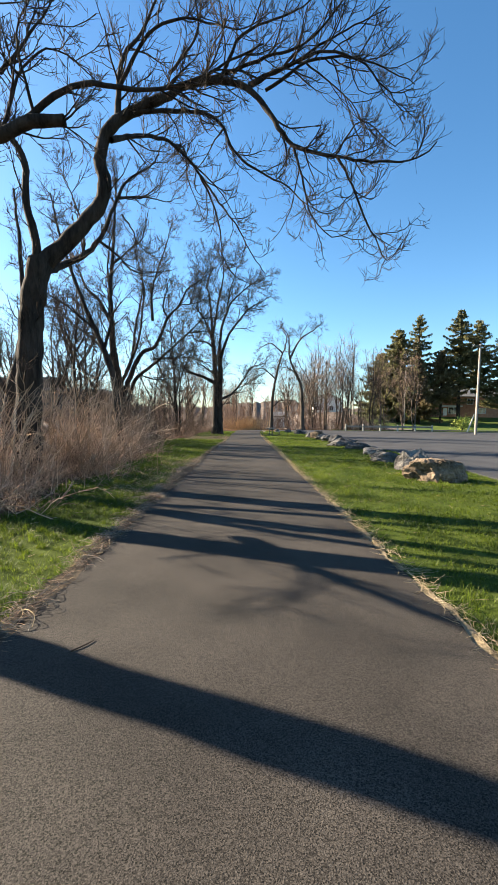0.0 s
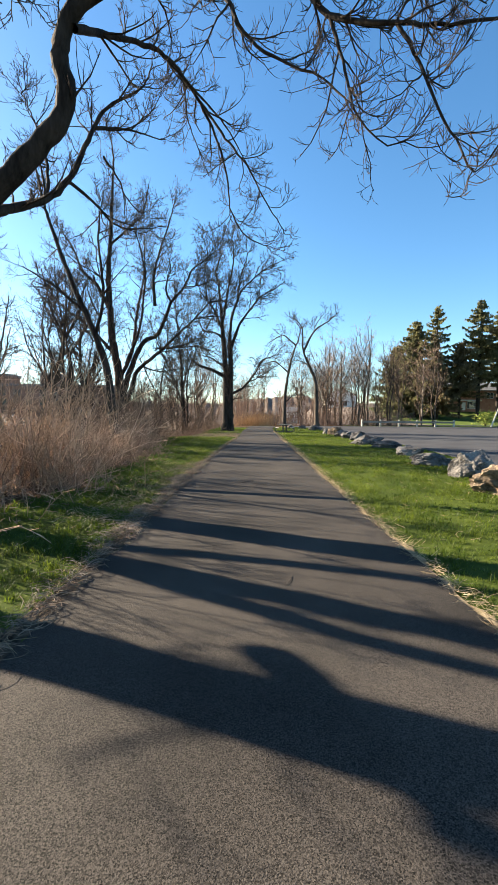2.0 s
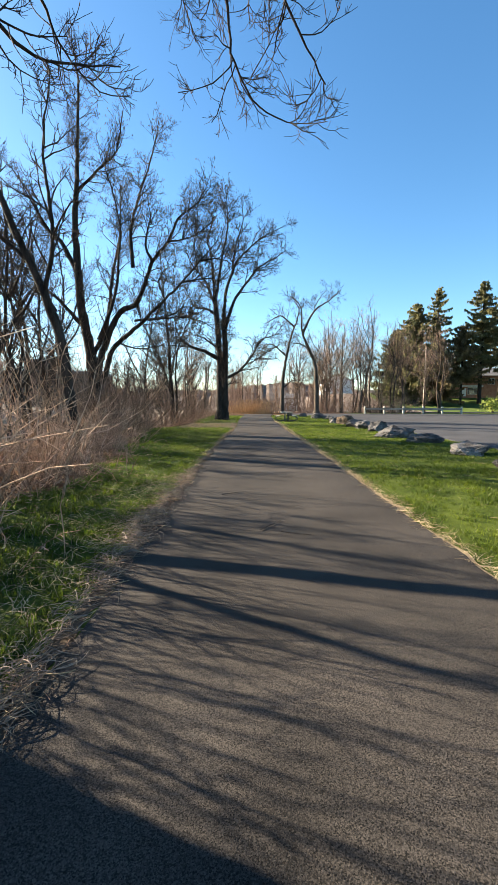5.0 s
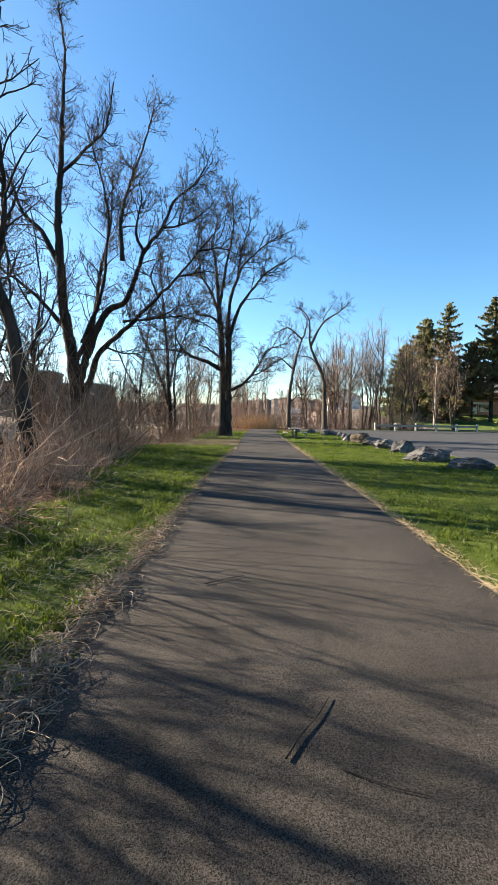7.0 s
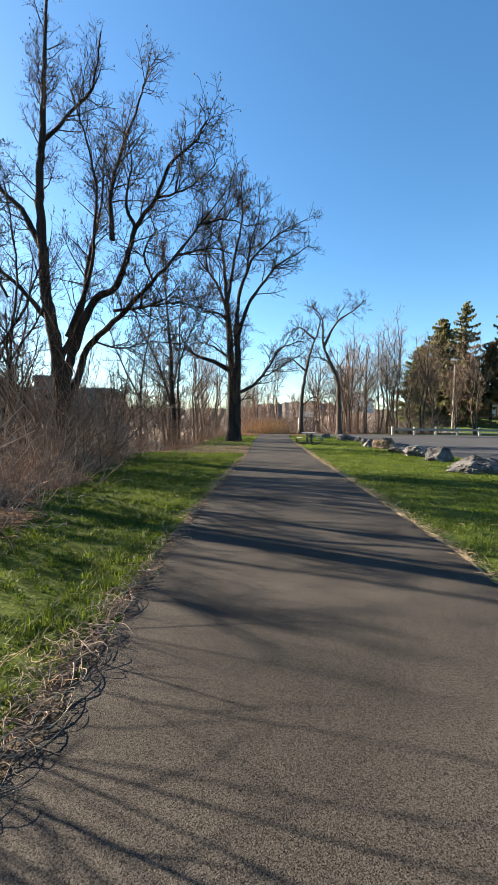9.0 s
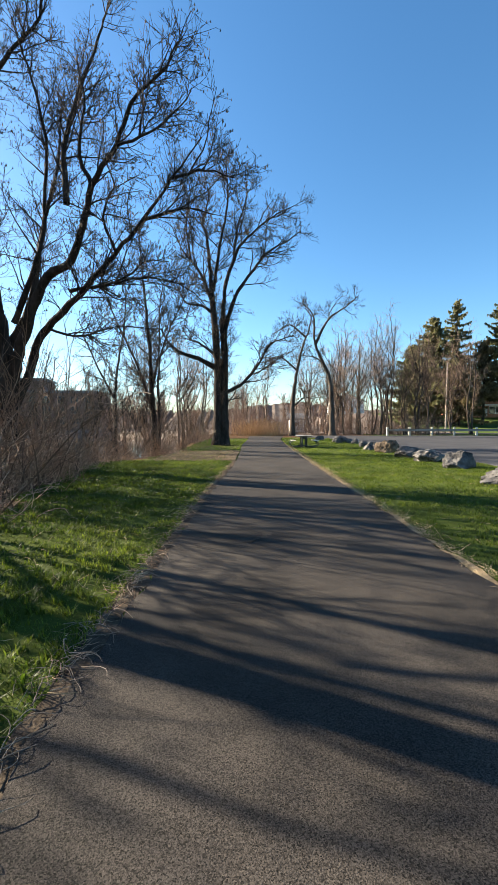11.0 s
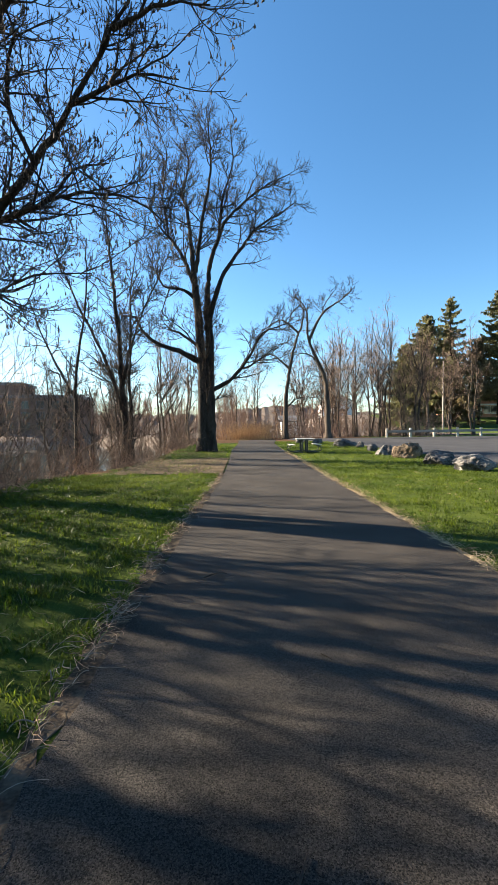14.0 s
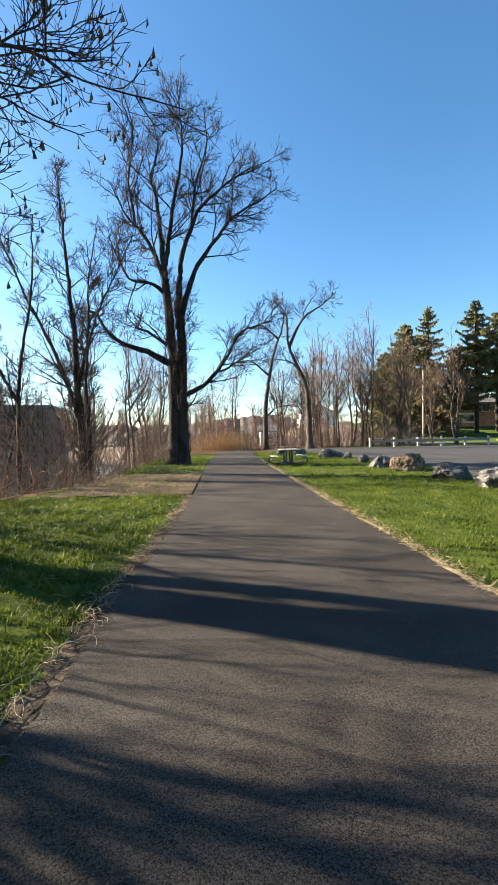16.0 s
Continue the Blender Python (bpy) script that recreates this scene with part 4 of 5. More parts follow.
shrubs("red_brush", spots, 43, 3.3, 6, M_TWIGR, "reddish bare shrubs behind the path end", "shrub", 0.35, 0.01, 0.02, 4, 0.7)
spots = [(br.normal(0.4, 1.6), br.uniform(68.5, 74)) for _ in range(80)]
shrubs("reeds", spots, 44, 1.9, 12, M_REED, "tall tan dry reeds at the end of the path", "reeds", 0.1, 0.008, 0.014, 2, 0.45)

# ---- boulders ----


def boulder(x, y, wide, high, deep, turn, seed, material, label, cuts=11, rough=0.095, sharp=0.74):
    rng = np.random.default_rng(seed)
    bm = bmesh.new()
    bmesh.ops.create_icosphere(bm, subdivisions=5, radius=1.0)
    co = np.array([v.co[:] for v in bm.verts])
    for _ in range(cuts):
        nrm = rng.normal(0, 1, 3)
        nrm /= np.linalg.norm(nrm)
        d = rng.uniform(sharp - 0.17, sharp + 0.1)
        over = np.clip(co @ nrm - d, 0, None)
        co -= over[:, None] * nrm * 0.96
    for v, c in zip(bm.verts, co):
        p = Vector(c)
        w = noise.fractal(p * 2.0 + Vector((seed, 0, 0)), 0.75, 2.1, 6) * rough * 1.7 + abs(noise.noise(p * 5.0 + Vector((0, seed, 0)))) * rough * -0.8
        v.co = p * (1 + w)
    lo = min(v.co.z for v in bm.verts)
    top = max(v.co.z for v in bm.verts)
    for v in bm.verts:
        v.co = Vector((v.co.x * wide * 0.56, v.co.y * deep * 0.56, (v.co.z - lo) / (top - lo) * high * 1.6 - high * 0.6))
    ob = new("boulder", bm_mesh("boulder", bm, material))
    ob.data.shade_smooth()
    ob.data.set_sharp_from_angle(angle=radians(28))
    ob.matrix_world = pose(x, y, -0.03, 0, 0, turn)
    return tagged(ob, label, "boulder", "boulders along the parking lot")


for row in [(4.85, 12.3, 1.4, 0.58, 1.1, 10, 1, M_ROCKT, "tan weathered boulder with layered cracks on the grass"), (5.25, 14.6, 1.0, 0.66, 0.9, -20, 2, M_ROCK, "pale angular grey boulder on the grass"),
            (5.3, 17.2, 1.25, 0.38, 0.8, 5, 3, M_ROCKD, "low dark grey boulder on the grass"), (5.85, 20.5, 1.2, 0.38, 0.9, 30, 4, M_ROCK, "low rounded grey boulder on the grass"),
            (6.15, 24.3, 1.3, 0.36, 0.8, -8, 5, M_ROCKD, "flat dark boulder on the grass"), (5.95, 26.8, 1.75, 0.52, 1.0, 4, 6, M_ROCKD, "long dark slab of stone with a pale end"),
            (6.3, 30.6, 1.2, 0.58, 0.9, 40, 7, M_ROCKD, "dark peaked boulder on the grass"), (6.3, 33.1, 1.15, 0.48, 0.95, 0, 8, M_ROCK, "pale grey boulder on the grass"),
            (6.35, 35.2, 1.2, 0.48, 0.9, 15, 9, M_ROCKD, "grey boulder with a dark face"), (6.35, 38.3, 1.15, 0.66, 0.9, -10, 10, M_ROCKT, "jagged tan boulder with a pointed top"),
            (6.15, 40.4, 0.95, 0.48, 0.8, 20, 11, M_ROCK, "pale boulder with a flat face"), (6.6, 43.8, 0.6, 0.4, 0.6, 0, 12, M_ROCKD, "small dark boulder on the grass"),
            (7.1, 48.0, 0.7, 0.4, 0.6, 60, 13, M_ROCK, "small rounded grey boulder on grass"), (6.6, 49.8, 1.6, 0.56, 1.0, 12, 14, M_ROCKD, "broad dark boulder on the grass"),
            (5.7, 55.8, 1.1, 0.4, 0.8, 50, 15, M_ROCKD, "dark boulder at the lawn's end"), (4.4, 57.5, 0.8, 0.4, 0.7, 80, 16, M_ROCK, "grey boulder at the lawn's end")]:
    boulder(*row)

# ---- picnic table ----


def picnic_table(x, y, turn):
    root = tagged(new("picnic_table"), "pedestal picnic table with pale boards and dark metal frame", "picnic table")
    root.matrix_world = pose(x, y, -0.03, 0, 0, turn)
    for k in range(5):
        part("tabletop_board", boxed(-0.48 + k * 0.194, -0.75, 0.72, -0.295 + k * 0.194, 0.75, 0.76, 0.008), M_WOOD, root)
    part("top_frame", boxed(-0.42, -0.5, 0.68, 0.42, -0.42, 0.716), M_METAL, root)
    part("top_frame", boxed(-0.42, 0.42, 0.68, 0.42, 0.5, 0.716), M_METAL, root)
    for sx in (-0.14, 0.14):
        part("leg", cyl(bmesh.new(), (sx, -0.3, 0), (sx, -0.3, 0.7), 0.045, 0.045), M_METAL, root)
        part("leg", cyl(bmesh.new(), (sx, 0.3, 0), (sx, 0.3, 0.7), 0.045, 0.045), M_METAL, root)
    for sx in (-1, 1):
        for k in range(2):
            part("seat_board", boxed(sx * 0.68 + k * 0.15 - 0.145, -0.75, 0.42, sx * 0.68 + k * 0.15 - 0.005, 0.75, 0.455, 0.008), M_WOOD, root)
        for yy in (-0.4, 0.4):
            arm = [(0, yy, 0.12), (sx * 0.35, yy, 0.07), (sx * 0.6, yy, 0.06), (sx * 0.82, yy, 0.14), (sx * 0.84, yy, 0.3), (sx * 0.68, yy, 0.41)]
            under(new("seat_arm", tube_mesh("seat_arm", [(spline(arm, 0.06), np.full(len(spline(arm, 0.06)), 0.028), 8)], M_METAL)), root)
    return root


picnic_table(2.68, 43.0, 0)

# ---- rail fence ----
fence = tagged(new("rail_fence"), "low wooden rail fence along the far side of the lot", "fence")
fence.matrix_world = pose(16.8, 71.3, -0.04)
for k in range(6):
    part("post", boxed(k * 2.85 - 0.11, -0.1, 0, k * 2.85 + 0.11, 0.12, 1.08, 0.025), M_POST, fence, "pale squared post")
    if k < 5:
        part("rail", boxed(k * 2.85 - 0.02, -0.19, 0.55, k * 2.85 + 2.83, -0.11, 0.85, 0.02), M_RAIL, fence, "grey weathered board rail")

# ---- poles ----


def utility_pole(x, y, hgt, lean, label):
    root = tagged(new("utility_pole"), label, "utility pole")
    root.matrix_world = pose(x, y, float(ground_z(x, y)) - 0.05, 0, lean, 0)
    part("shaft", cyl(bmesh.new(), (0, 0, 0), (0, 0, hgt), 0.17, 0.11, 14), M_POLE, root)
    return root


utility_pole(37.2, 100, 13.2, 0.5, "weathered pale utility pole before the spruces").scale = (1, 1, 1)
p2 = utility_pole(29.3, 55, 11.4, 1.0, "pale grey lamp pole in the parking lot")
part("lamp_head", boxed(-0.9, -0.18, 11.05, -0.1, 0.18, 11.22, 0.04), M_METAL, p2, "dark flat lamp head")
utility_pole(24.0, 95, 9.5, 0.0, "thin pale utility pole among the bare trees")


def spruce(x, y, hgt, wide, seed, material, gaps, label, low=0.1):
    """A conifer: whorls of drooping boughs, each a spine hung with needle sprays."""
    rng = np.random.default_rng(seed)
    z = float(ground_z(x, y))
    root = tagged(new("spruce"), label, "conifer", "conifers by the brick house")
    root.matrix_world = pose(x, y, z)
    wood = [(np.array([[0, 0, -0.1], [0.05, 0, hgt * 0.5], [0, 0.05, hgt]]), np.array([hgt * 0.017, hgt * 0.011, 0.03]), 8)]
    leaf = []
    zz = hgt * low
    while zz < hgt * 0.985:
        f = zz / hgt
        reach = 1.12 * wide * (1 - f) ** 0.72 * (0.55 + 0.45 * min(1, f / 0.22)) + 0.25
        for k in range(int(rng.integers(4, 7))):
            if rng.random() < gaps:
                continue
            a = rng.uniform(0, 6.283)
            size = reach * rng.uniform(0.35, 1.2)
            droop = rng.uniform(-0.5, 0.12) + 0.5 * max(0, f - 0.7)
            n = 7
            s = np.linspace(0, 1, n)
            line = np.stack([np.cos(a) * size * s, np.sin(a) * size * s, zz + size * (droop * s + 0.22 * s ** 2.5)], 1)
            wood.append((line, np.linspace(0.05, 0.015, n), 4))
            m = int(20 * size) + 10
            t = rng.uniform(0.08, 1, m)
            c = np.stack([np.interp(t, s, line[:, j]) for j in range(3)], 1)
            side = np.array([-math.sin(a), math.cos(a), 0.0])
            spread = (rng.uniform(-1, 1, (m, 1)) * (0.35 + 0.22 * size) * (1.1 - t[:, None]))
            along = np.array([math.cos(a), math.sin(a), 0.0])
            tipv = c + side * spread + along * rng.uniform(0.0, 0.35, (m, 1)) + np.array([0, 0, 1]) * rng.uniform(-0.9, 0.1, (m, 1))
            wv = rng.normal(0, 0.13, (m, 3))
            leaf.append(np.stack([c + wv, c - wv, tipv], 1))
        zz += rng.uniform(0.16, 0.36) * (0.7 + hgt / 60)
    tri = np.concatenate(leaf)
    under(new("trunk", tube_mesh("trunk", wood, M_BARK)), root)
    under(new("crown", raw_mesh("crown", tri.reshape(-1, 3), [np.arange(len(tri) * 3).reshape(-1, 3)], material)), root, "drooping needle boughs")
    return root


for row in [(42.3, 118, 25.5, 9.4, 1, M_NEEDLE, 0.0, "dense dark green spruce by the lot", 0.08), (38.4, 121, 19.0, 7.4, 2, M_NEEDLE, 0.1, "dark green spruce with low boughs", 0.05), (48.0, 119, 29.5, 8.0, 3, M_NEEDLE, 0.55, "tall thin spruce with open boughs", 0.2),
            (53.0, 116, 20.0, 8.0, 4, M_NEEDLEB, 0.25, "bronzed spruce with a bushy crown", 0.3), (58.8, 118, 31.0, 9.0, 5, M_NEEDLE, 0.5, "very tall spruce with ragged boughs", 0.32), (64.5, 119, 28.5, 8.6, 6, M_NEEDLE, 0.45, "tall ragged spruce near the brick house", 0.32),
            (46.8, 114.5, 14.5, 6.6, 7, M_NEEDLEB, 0.25, "brownish conifer in front of the spruces", 0.14), (71, 117, 30, 7.5, 8, M_NEEDLE, 0.35, "tall dark spruce by the house", 0.15)]:
    spruce(*row)


# ---- houses ----


def window(x0, x1, z0, z1, y, parent, bars=1, paint=M_WHITE, told="white window frame"):
    w = under(new("window", bm_mesh("window", boxed(x0, y - 0.02, z0, x1, y + 0.05, z1), M_GLASS)), parent, "dark glass window")
    fr = bmesh.new()
    for a in ((x0 - 0.1, z0 - 0.1, x1 + 0.1, z0), (x0 - 0.1, z1, x1 + 0.1, z1 + 0.1), (x0 - 0.1, z0, x0, z1), (x1, z0, x1 + 0.1, z1)):
        box(fr, a[0], y - 0.09, a[1], a[2], y + 0.02, a[3])
    for k in range(bars):
        xm = x0 + (x1 - x0) * (k + 1) / (bars + 1)
        box(fr, xm - 0.04, y - 0.07, z0, xm + 0.04, y - 0.02, z1)
    part("frame", fr, paint, w, told)


def gabled(name, x, y, z, wx, wy, wall_h, roof_h, wall_mat, label, category, windows, turn=0, ridge="x", over=0.5):
    root = tagged(new(name), label, category)
    root.matrix_world = pose(x, y, z, 0, 0, turn)
    part("wall", boxed(0, 0, -1.0, wx, wy, wall_h), wall_mat, root)
    bm = bmesh.new()
    if ridge == "x":
        prof = [(-over, wall_h - 0.1), (wy / 2, wall_h + roof_h), (wy + over, wall_h - 0.1), (wy + over, wall_h + 0.1), (wy / 2, wall_h + roof_h + 0.25), (-over, wall_h + 0.1)]
        lo = [bm.verts.new((-over, a, b)) for a, b in prof]
        hi = [bm.verts.new((wx + over, a, b)) for a, b in prof]
    else:
        prof = [(-over, wall_h - 0.1), (wx / 2, wall_h + roof_h), (wx + over, wall_h - 0.1), (wx + over, wall_h + 0.1), (wx / 2, wall_h + roof_h + 0.25), (-over, wall_h + 0.1)]
        lo = [bm.verts.new((a, -over, b)) for a, b in prof]
        hi = [bm.verts.new((a, wy + over, b)) for a, b in prof]
    for i in range(6):
        j = (i + 1) % 6
        bm.faces.new((lo[i], lo[j], hi[j], hi[i]))
    bm.faces.new(lo[::-1])
    bm.faces.new(hi)
    bmesh.ops.recalc_face_normals(bm, faces=bm.faces)
    part("roof", bm, M_ROOF, root)
    for e in (0.02, (wx if ridge == "x" else wy) - 0.02):
        tri = ((e, 0, wall_h), (e, wy, wall_h), (e, wy / 2, wall_h + roof_h)) if ridge == "x" else ((0, e, wall_h), (wx, e, wall_h), (wx / 2, e, wall_h + roof_h))
        g = bmesh.new()
        g.faces.new([g.verts.new(c) for c in tri])
        part("gable", g, wall_mat, root)
    for a in windows:
        window(*a, 0.0, root)
    return root


house = gabled("brick_house", 51.5, 127, float(ground_z(60, 127)) + 0.4, 26, 9, 5.6, 2.4, M_BRICK, "pinkish brick house behind the spruces", "house", [(1.5, 3.2, 3.4, 4.9), (5.2, 6.9, 3.4, 4.9), (9.0, 12.2, 0.6, 2.4), (14.5, 16.2, 3.4, 4.9), (18, 20, 0.8, 2.2)])
part("door", boxed(7.4, -0.08, 0.0, 8.5, 0.04, 2.2, 0.01), M_WHITE, house, "white front door")
part("porch_trim", boxed(4.8, -0.4, 2.6, 13.0, 0.0, 3.0, 0.02), M_WHITE, house, "white trim band")
gabled("white_house", 26, 160, float(ground_z(30, 150)), 11, 8, 4.5, 2.6, M_WHITE, "small white house far behind the bare trees", "house", [(1.5, 2.8, 1.0, 2.6), (6, 7.4, 1.0, 2.6)], ridge="y")
gabled("white_shed", 6.8, 99, 0.0, 3.2, 3, 2.4, 0.9, M_WHITE, "small white shed behind the brush", "shed", [(1.0, 1.8, 1.0, 1.8)])


def flat_block(parent, x0, y0, x1, y1, top):
    part("wall", boxed(x0, y0, -3, x1, y1, top), M_MILL, parent)
    part("parapet", boxed(x0 - 0.3, y0 - 0.3, top + 0.004, x1 + 0.3, y1 + 0.3, top + 0.7), M_ROOF, parent)


mill = tagged(new("brick_mill"), "long brown brick mill building across the river", "building")
mill.matrix_world = pose(-40.0, 126, 1.0, 0, 0, 8)
flat_block(mill, -46, 0, 0, 16, 8.3)
flat_block(mill, -21, 3, -14, 12, 11.6)
flat_block(mill, -33, 3, -29, 10, 11.2)
for fl in range(3):
    for k in range(13):
        window(-44 + k * 3.4, -42.4 + k * 3.4, 0.6 + fl * 2.6, 2.2 + fl * 2.6, 0.0, mill, 1, M_ROOF, "dark window frame")

lean_post = tagged(new("leaning_post"), "pale leaning wooden brace post at the lot's edge", "post")
lean_post.matrix_world = pose(37.5, 72.5, -0.05, 0, 20, 0)
part("shaft", cyl(bmesh.new(), (0, 0, 0), (0, 0, 3.2), 0.13, 0.1, 10), M_POST, lean_post)
lr = np.random.default_rng(91)
lc = np.array([40.2, 79.0, 1.3]) + lr.normal(0, 1, (1500, 3)) * np.array([0.8, 0.7, 0.6])
lv = (lc[:, None, :] + lr.normal(0, 0.09, (1500, 3, 3))).reshape(-1, 3)
leafy = tagged(new("leafy_shrub"), "yellow-green leafy shrub beside the lot", "shrub")
stem = [(sprout(lr, np.array([40.2, 79.0, -0.04]), np.array([lr.normal(0, 0.4), lr.normal(0, 0.4), 1.0]), 1.9, 5, 0.1, 0.0), np.linspace(0.025, 0.008, 5), 4) for _ in range(14)]
under(new("branches", tube_mesh("branches", stem, M_TWIG)), leafy)
under(new("foliage", raw_mesh("foliage", lv, [np.arange(4500).reshape(-1, 3)], M_GREENLEAF)), leafy)

# ---- sticks and debris on the path ----


def stick(pts, r, label, fork=()):
    line = spline(pts, 0.03)
    strands = [(line, np.linspace(r, r * 0.5, len(line)), 6)]
    for prong in fork:
        side = spline(prong, 0.03)
        strands.append((side, np.linspace(r * 0.6, r * 0.3, len(side)), 5))
    ob = new("stick", tube_mesh("stick", strands, M_BARK))
    return tagged(ob, label, "stick")


stick([(-0.34, 13.02, 0.013), (-0.27, 13.14, 0.014), (-0.17, 13.28, 0.014), (-0.09, 13.42, 0.013)], 0.0055, "dark crooked stick lying on the path")
stick([(-0.12, 12.98, 0.008), (0.05, 12.9, 0.01), (0.2, 12.86, 0.008)], 0.0035, "thin brown twig lying on the path")
stick([(-0.57, 21.43, 0.01), (-0.5, 21.55, 0.014), (-0.44, 21.69, 0.01)], 0.007, "short dark stick lying on the path")
stick([(-0.97, 24.12, 0.017), (-0.91, 24.18, 0.02), (-0.84, 24.26, 0.017)], 0.0065, "dark forked stick lying on the path", [[(-0.9, 24.19, 0.018), (-0.91, 24.25, 0.02), (-0.9, 24.3, 0.016)], [(-0.86, 24.23, 0.017), (-0.8, 24.24, 0.016), (-0.77, 24.22, 0.012)]])
stick([(-0.87, 14.85, 0.013), (-0.7, 14.96, 0.015), (-0.55, 15.05, 0.013)], 0.0045, "thin dark straight stick lying on the path")
stick([(-1.06, 4.1, 0.006), (-1.0, 4.17, 0.008), (-0.96, 4.24, 0.006)], 0.005, "small dark twig on the path")

stick([(-0.18, 22.85, 0.006), (-0.15, 22.81, 0.008), (-0.13, 22.78, 0.006)], 0.004, "short pale twig on the path")
stick([(0.25, 7.87, 0.004), (0.23, 7.77, 0.007), (0.19, 7.66, 0.004)], 0.0025, "thin dry stem lying on the path")

# ---- straw and dead stems along the path's edges ----


def litter(name, pick, count, seed, lo, hi, r, material, label, rise=0.3, curl=0.3):
    rng = np.random.default_rng(seed)
    out = []
    for _ in range(count):
        x, y = pick(rng)
        a = rng.uniform(0, 6.283)
        p = sprout(rng, np.array([x, y, max(0.004, float(ground_z(x, y)) + 0.03) + rng.uniform(0, 0.03)]), np.array([math.cos(a), math.sin(a), rng.uniform(0, rise)]), rng.uniform(lo, hi), 4, curl, -0.12)
        p[:, 2] = np.maximum(p[:, 2], 0.003)
        out.append((p, np.linspace(r, r * 0.5, 4) * rng.uniform(0.6, 1.4), 3))
    return tagged(new(name, tube_mesh(name, out, material, False)), label, "dead grass", kind="stuff")


def pick_left(rng):
    while True:
        y = rng.uniform(1.5, 33)
        if rng.random() * 1.25 < stem_share(y):
            break
    return path_left(y) - 0.08 + rng.normal(-0.04, 0.03 + 0.06 * stem_share(y)), y


def pick_right(rng):
    y = rng.uniform(1.5, 44)
    return path_right(y) - 0.01 + abs(rng.normal(0, 0.08)), y


def tangle(name, count, seed, lo, hi, r, material, label):
    """Curled stems heaped loosely over one another along the path's edge."""
    rng = np.random.default_rng(seed)
    out = []
    for _ in range(count):
        x, y = pick_left(rng)
        a = rng.uniform(0, 6.283) if rng.random() < 0.5 else rng.normal(1.4, 0.6)
        z = max(0.004, float(ground_z(x, y)) + 0.03) + rng.uniform(0, 0.075) * stem_share(y)
        bend = rng.normal(0, 0.15)
        size, n = rng.uniform(lo, hi), 7
        h = a + bend * np.arange(n) + np.cumsum(rng.normal(0, 0.12, n))
        p = np.zeros((n, 3))
        p[:, 0] = x + np.cumsum(np.cos(h)) * size / n
        p[:, 1] = y + np.cumsum(np.sin(h)) * size / n
        p[:, 2] = np.maximum(0.004, z + rng.uniform(-0.02, 0.05) * np.sin(np.linspace(0, rng.uniform(1.5, 4), n)) - 0.02 * np.linspace(0, 1, n) ** 2)
        keep = np.clip(p[:, 0], None, path_left(y) + rng.uniform(0.0, 0.16))
        p[:, 0] = keep + (p[:, 0] - keep) * 0.15
        out.append((p, np.linspace(r, r * 0.5, n) * rng.uniform(0.55, 1.5), 4))
    return tagged(new(name, tube_mesh(name, out, material)), label, "dead stems", kind="stuff")


litter("dead_stems", pick_left, 3500, 61, 0.03, 0.14, 0.0017, M_CANE, "fine grey-brown dead stems along the path edge")
tangle("stem_tangle", 3000, 67, 0.08, 0.32, 0.0027, M_DEADSTEM, "tangled grey dead stems heaped along the path edge")
tangle("stem_tangle", 110, 68, 0.12, 0.35, 0.003, M_STRAW, "bleached dry stems curled over the path edge")
litter("straw_edge", pick_right, 5200, 62, 0.05, 0.2, 0.002, M_STRAW, "pale straw along the path edge")
litter("pale_stems", pick_left, 700, 63, 0.04, 0.18, 0.002, M_STRAW, "pale dry stems along the path edge")
litter("lawn_tufts_dry", lambda rng: (-1.75 - abs(rng.normal(0, 0.5)), 9.5 + 7 * rng.random() ** 1.2), 1500, 69, 0.05, 0.2, 0.0022, M_STRAW, "dry bleached grass lying on the lawn", 0.6, 0.35)
litter("lawn_straw", lambda rng: (rng.uniform(-3.6, -1.7) if rng.random() < 0.6 else rng.uniform(1.7, 5.5), rng.uniform(2, 32)), 1500, 64, 0.05, 0.18, 0.0022, M_STRAW, "scattered dry straw on the lawn")
litter("trail_litter", lambda rng: (rng.uniform(-4.6, -1.4), rng.uniform(32.8, 44)), 1300, 66, 0.04, 0.16, 0.004, M_STRAW, "dry leaves and stalks strewn over the dirt trail")
litter("fallen_leaves", lambda rng: (float(brush_edge(v := rng.uniform(8, 40))) - 0.3 + rng.normal(0, 0.5), v), 2600, 65, 0.05, 0.16, 0.006, M_CANE, "brown fallen leaves and stalks under the brush")

# ---- grass ----


def waves(x, y, short, long, seed):
    """An uneven field over the plan, about -1 to 1, from waves between two lengths."""
    rng = np.random.default_rng(seed)
    out = 0.0
    for _ in range(14):
        a, size = rng.uniform(0, 6.283), rng.uniform(short, long)
        out = out + np.sin((x * math.cos(a) + y * math.sin(a)) * 6.283 / size + rng.uniform(0, 6.283))
    return out / 3.2


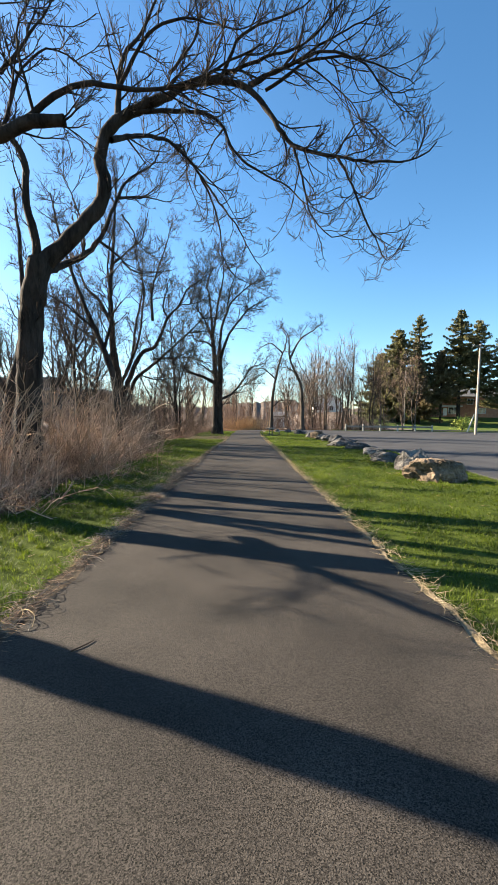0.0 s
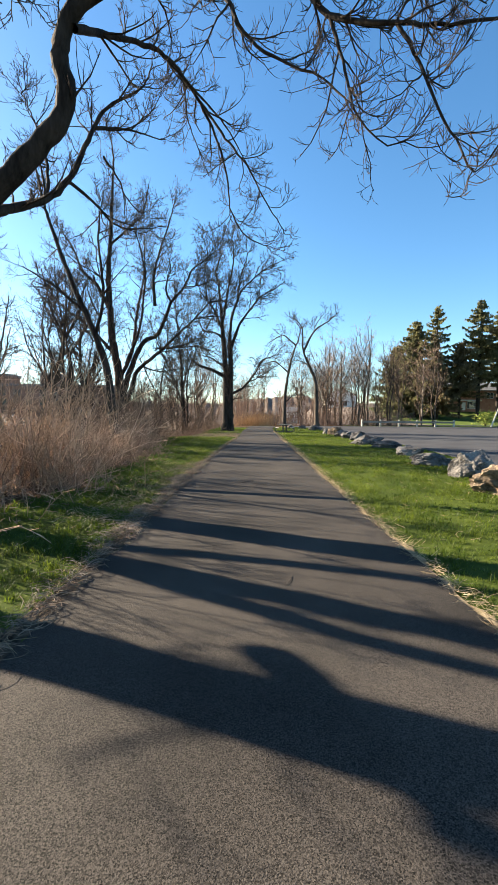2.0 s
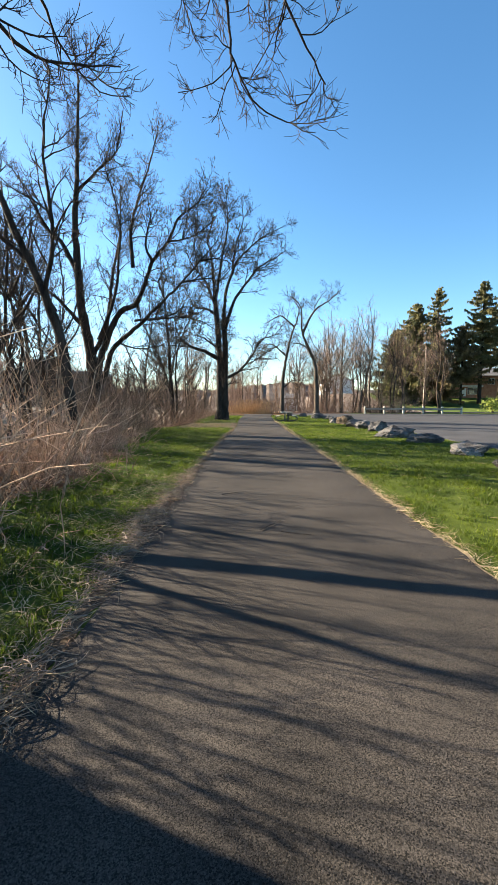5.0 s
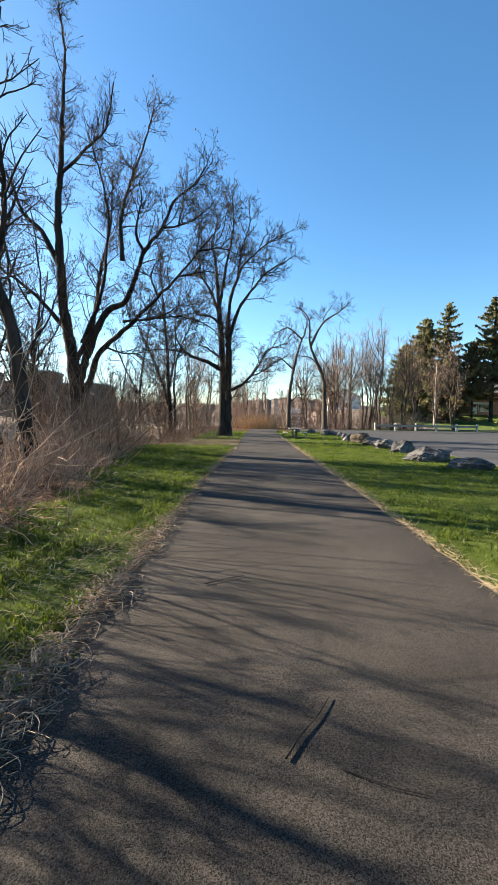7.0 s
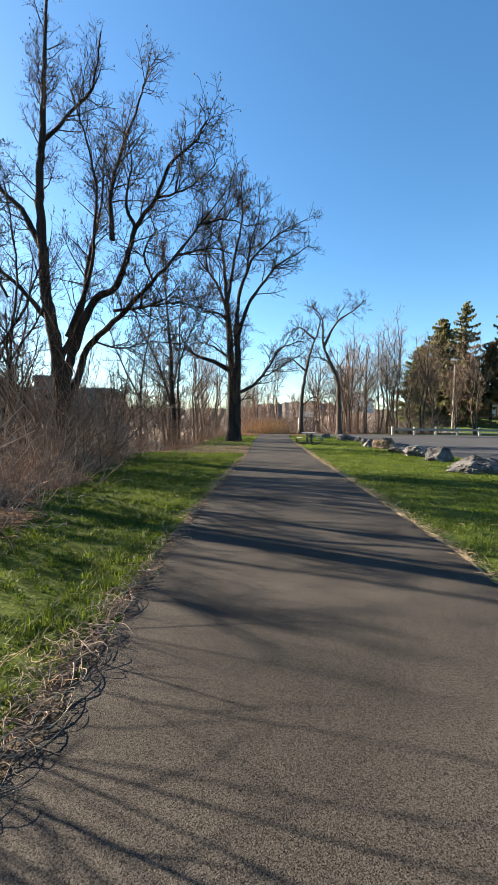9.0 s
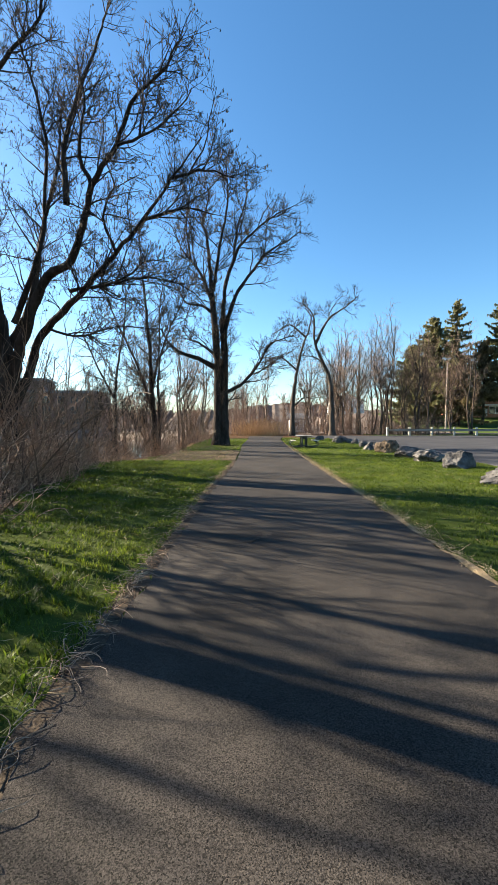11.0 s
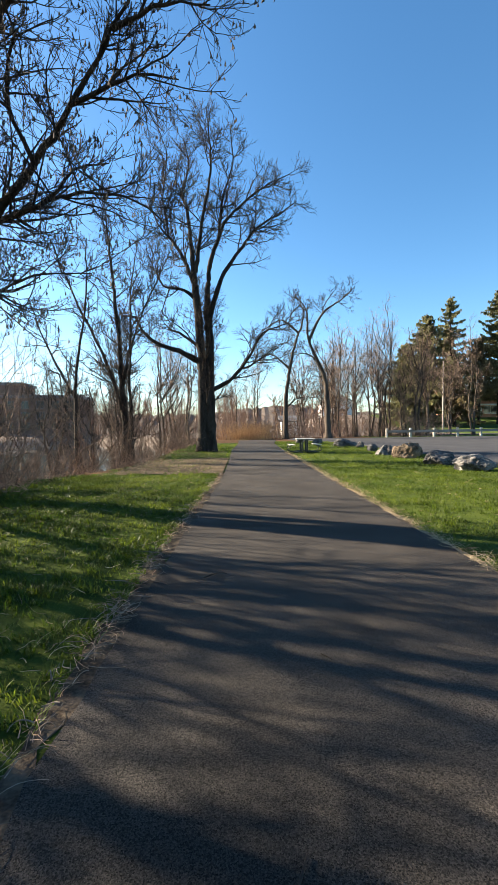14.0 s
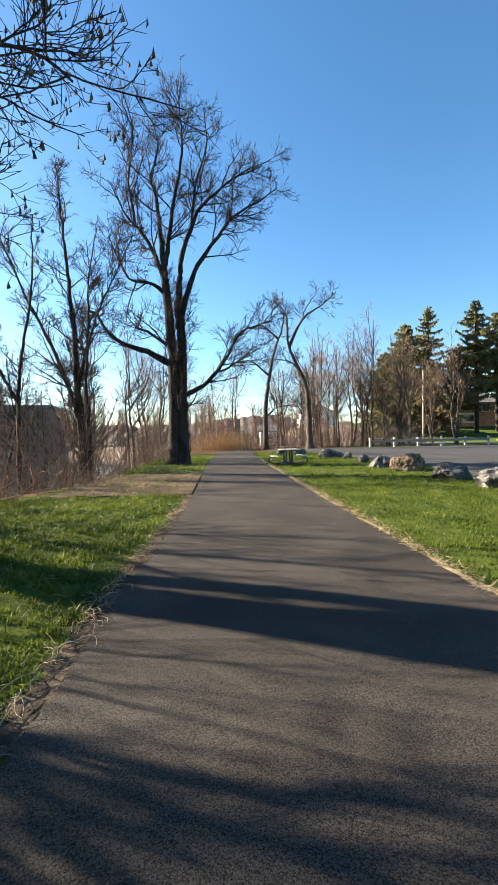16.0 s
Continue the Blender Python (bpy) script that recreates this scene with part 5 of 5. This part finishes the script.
def lawn(name, left, right, y0, y1, density, seed, hgt, label):
    """Blades of grass, each one bent triangle pair, over a strip of lawn."""
    rng = np.random.default_rng(seed)
    yy = rng.uniform(y0, y1, int(density * (y1 - y0) * 6))
    xx = rng.uniform(-8, 8, len(yy))
    l = np.interp(yy, np.arange(y0, y1 + 1, 0.5), [left(v) for v in np.arange(y0, y1 + 1, 0.5)])
    r = np.interp(yy, np.arange(y0, y1 + 1, 0.5), [right(v) for v in np.arange(y0, y1 + 1, 0.5)])
    keep = (xx > l) & (xx < r)
    patch, tuft = waves(xx, yy, 0.55, 2.2, 81), waves(xx, yy, 0.1, 0.32, 82)
    keep &= rng.random(len(xx)) < np.clip(0.75 + 0.3 * patch + 0.35 * tuft, 0.4, 1)
    xx, yy, patch, tuft = xx[keep], yy[keep], patch[keep], tuft[keep]
    n = len(xx)
    base = np.stack([xx, yy, ground_z(xx, yy) - 0.005], 1)
    tall = hgt * np.clip(0.85 + 0.4 * patch + 0.6 * tuft, 0.3, 2.4) * rng.uniform(0.45, 1.4, n)
    a = rng.uniform(0, 6.283, n)
    lean = rng.uniform(0.3, 1.5, n) * tall
    side = np.stack([-np.sin(a), np.cos(a), 0 * a], 1) * (0.0021 + 0.012 * tall + 0.0001 * yy)[:, None]
    way = np.stack([np.cos(a), np.sin(a), 0 * a], 1)
    mid = base + way * (lean * 0.35)[:, None] + np.array([0, 0, 1]) * (tall * 0.6)[:, None]
    top = base + way * lean[:, None] + np.array([0, 0, 1]) * (tall * 0.95)[:, None]
    co = np.stack([base - side, base + side, mid + side * 0.7, mid - side * 0.7, top], 1).reshape(-1, 3)
    b = np.arange(n)[:, None] * 5
    return tagged(new(name, raw_mesh(name, co, [b + np.array([[0, 1, 2, 3]]), b + np.array([[3, 2, 4]])], M_GRASS)), label, "grass", kind="stuff")


lawn("grass", lambda y: float(brush_edge(y)) - 0.1, lambda y: path_left(y) - 0.14, 1.5, 16, 7600, 71, 0.052, "bright green spring grass beside the path")
lawn("grass", lambda y: float(brush_edge(y)) - 0.1, lambda y: path_left(y) - 0.12, 16, 33.1, 5600, 72, 0.046, "bright green spring grass on the river side")
lawn("grass", lambda y: path_right(y) + 0.08, lambda y: lot_edge(y) - 0.05, 1.5, 18, 5600, 73, 0.042, "bright green lawn between path and lot")
lawn("grass", lambda y: path_right(y) + 0.08, lambda y: min(7.95, lot_edge(y) - 0.05), 18, 36, 3300, 74, 0.04, "bright green lawn by the boulders")
lawn("grass", lambda y: path_right(y) + 0.08, lambda y: min(7.95, lot_edge(y) - 0.05), 36, 62, 900, 75, 0.05, "bright green lawn by the picnic table")
lawn("grass", lambda y: -4.6, lambda y: path_left(y) - 0.08, 40.2, 56, 700, 76, 0.06, "thin grass round the old tree")
lawn("grass", lambda y: -4.9 + 0.3 * math.sin(y * 2.1), lambda y: path_left(y) - 0.2 - 0.5 * abs(math.sin(y * 1.1)), 32.4, 41, 420, 77, 0.05, "thin worn grass over the dirt trail")
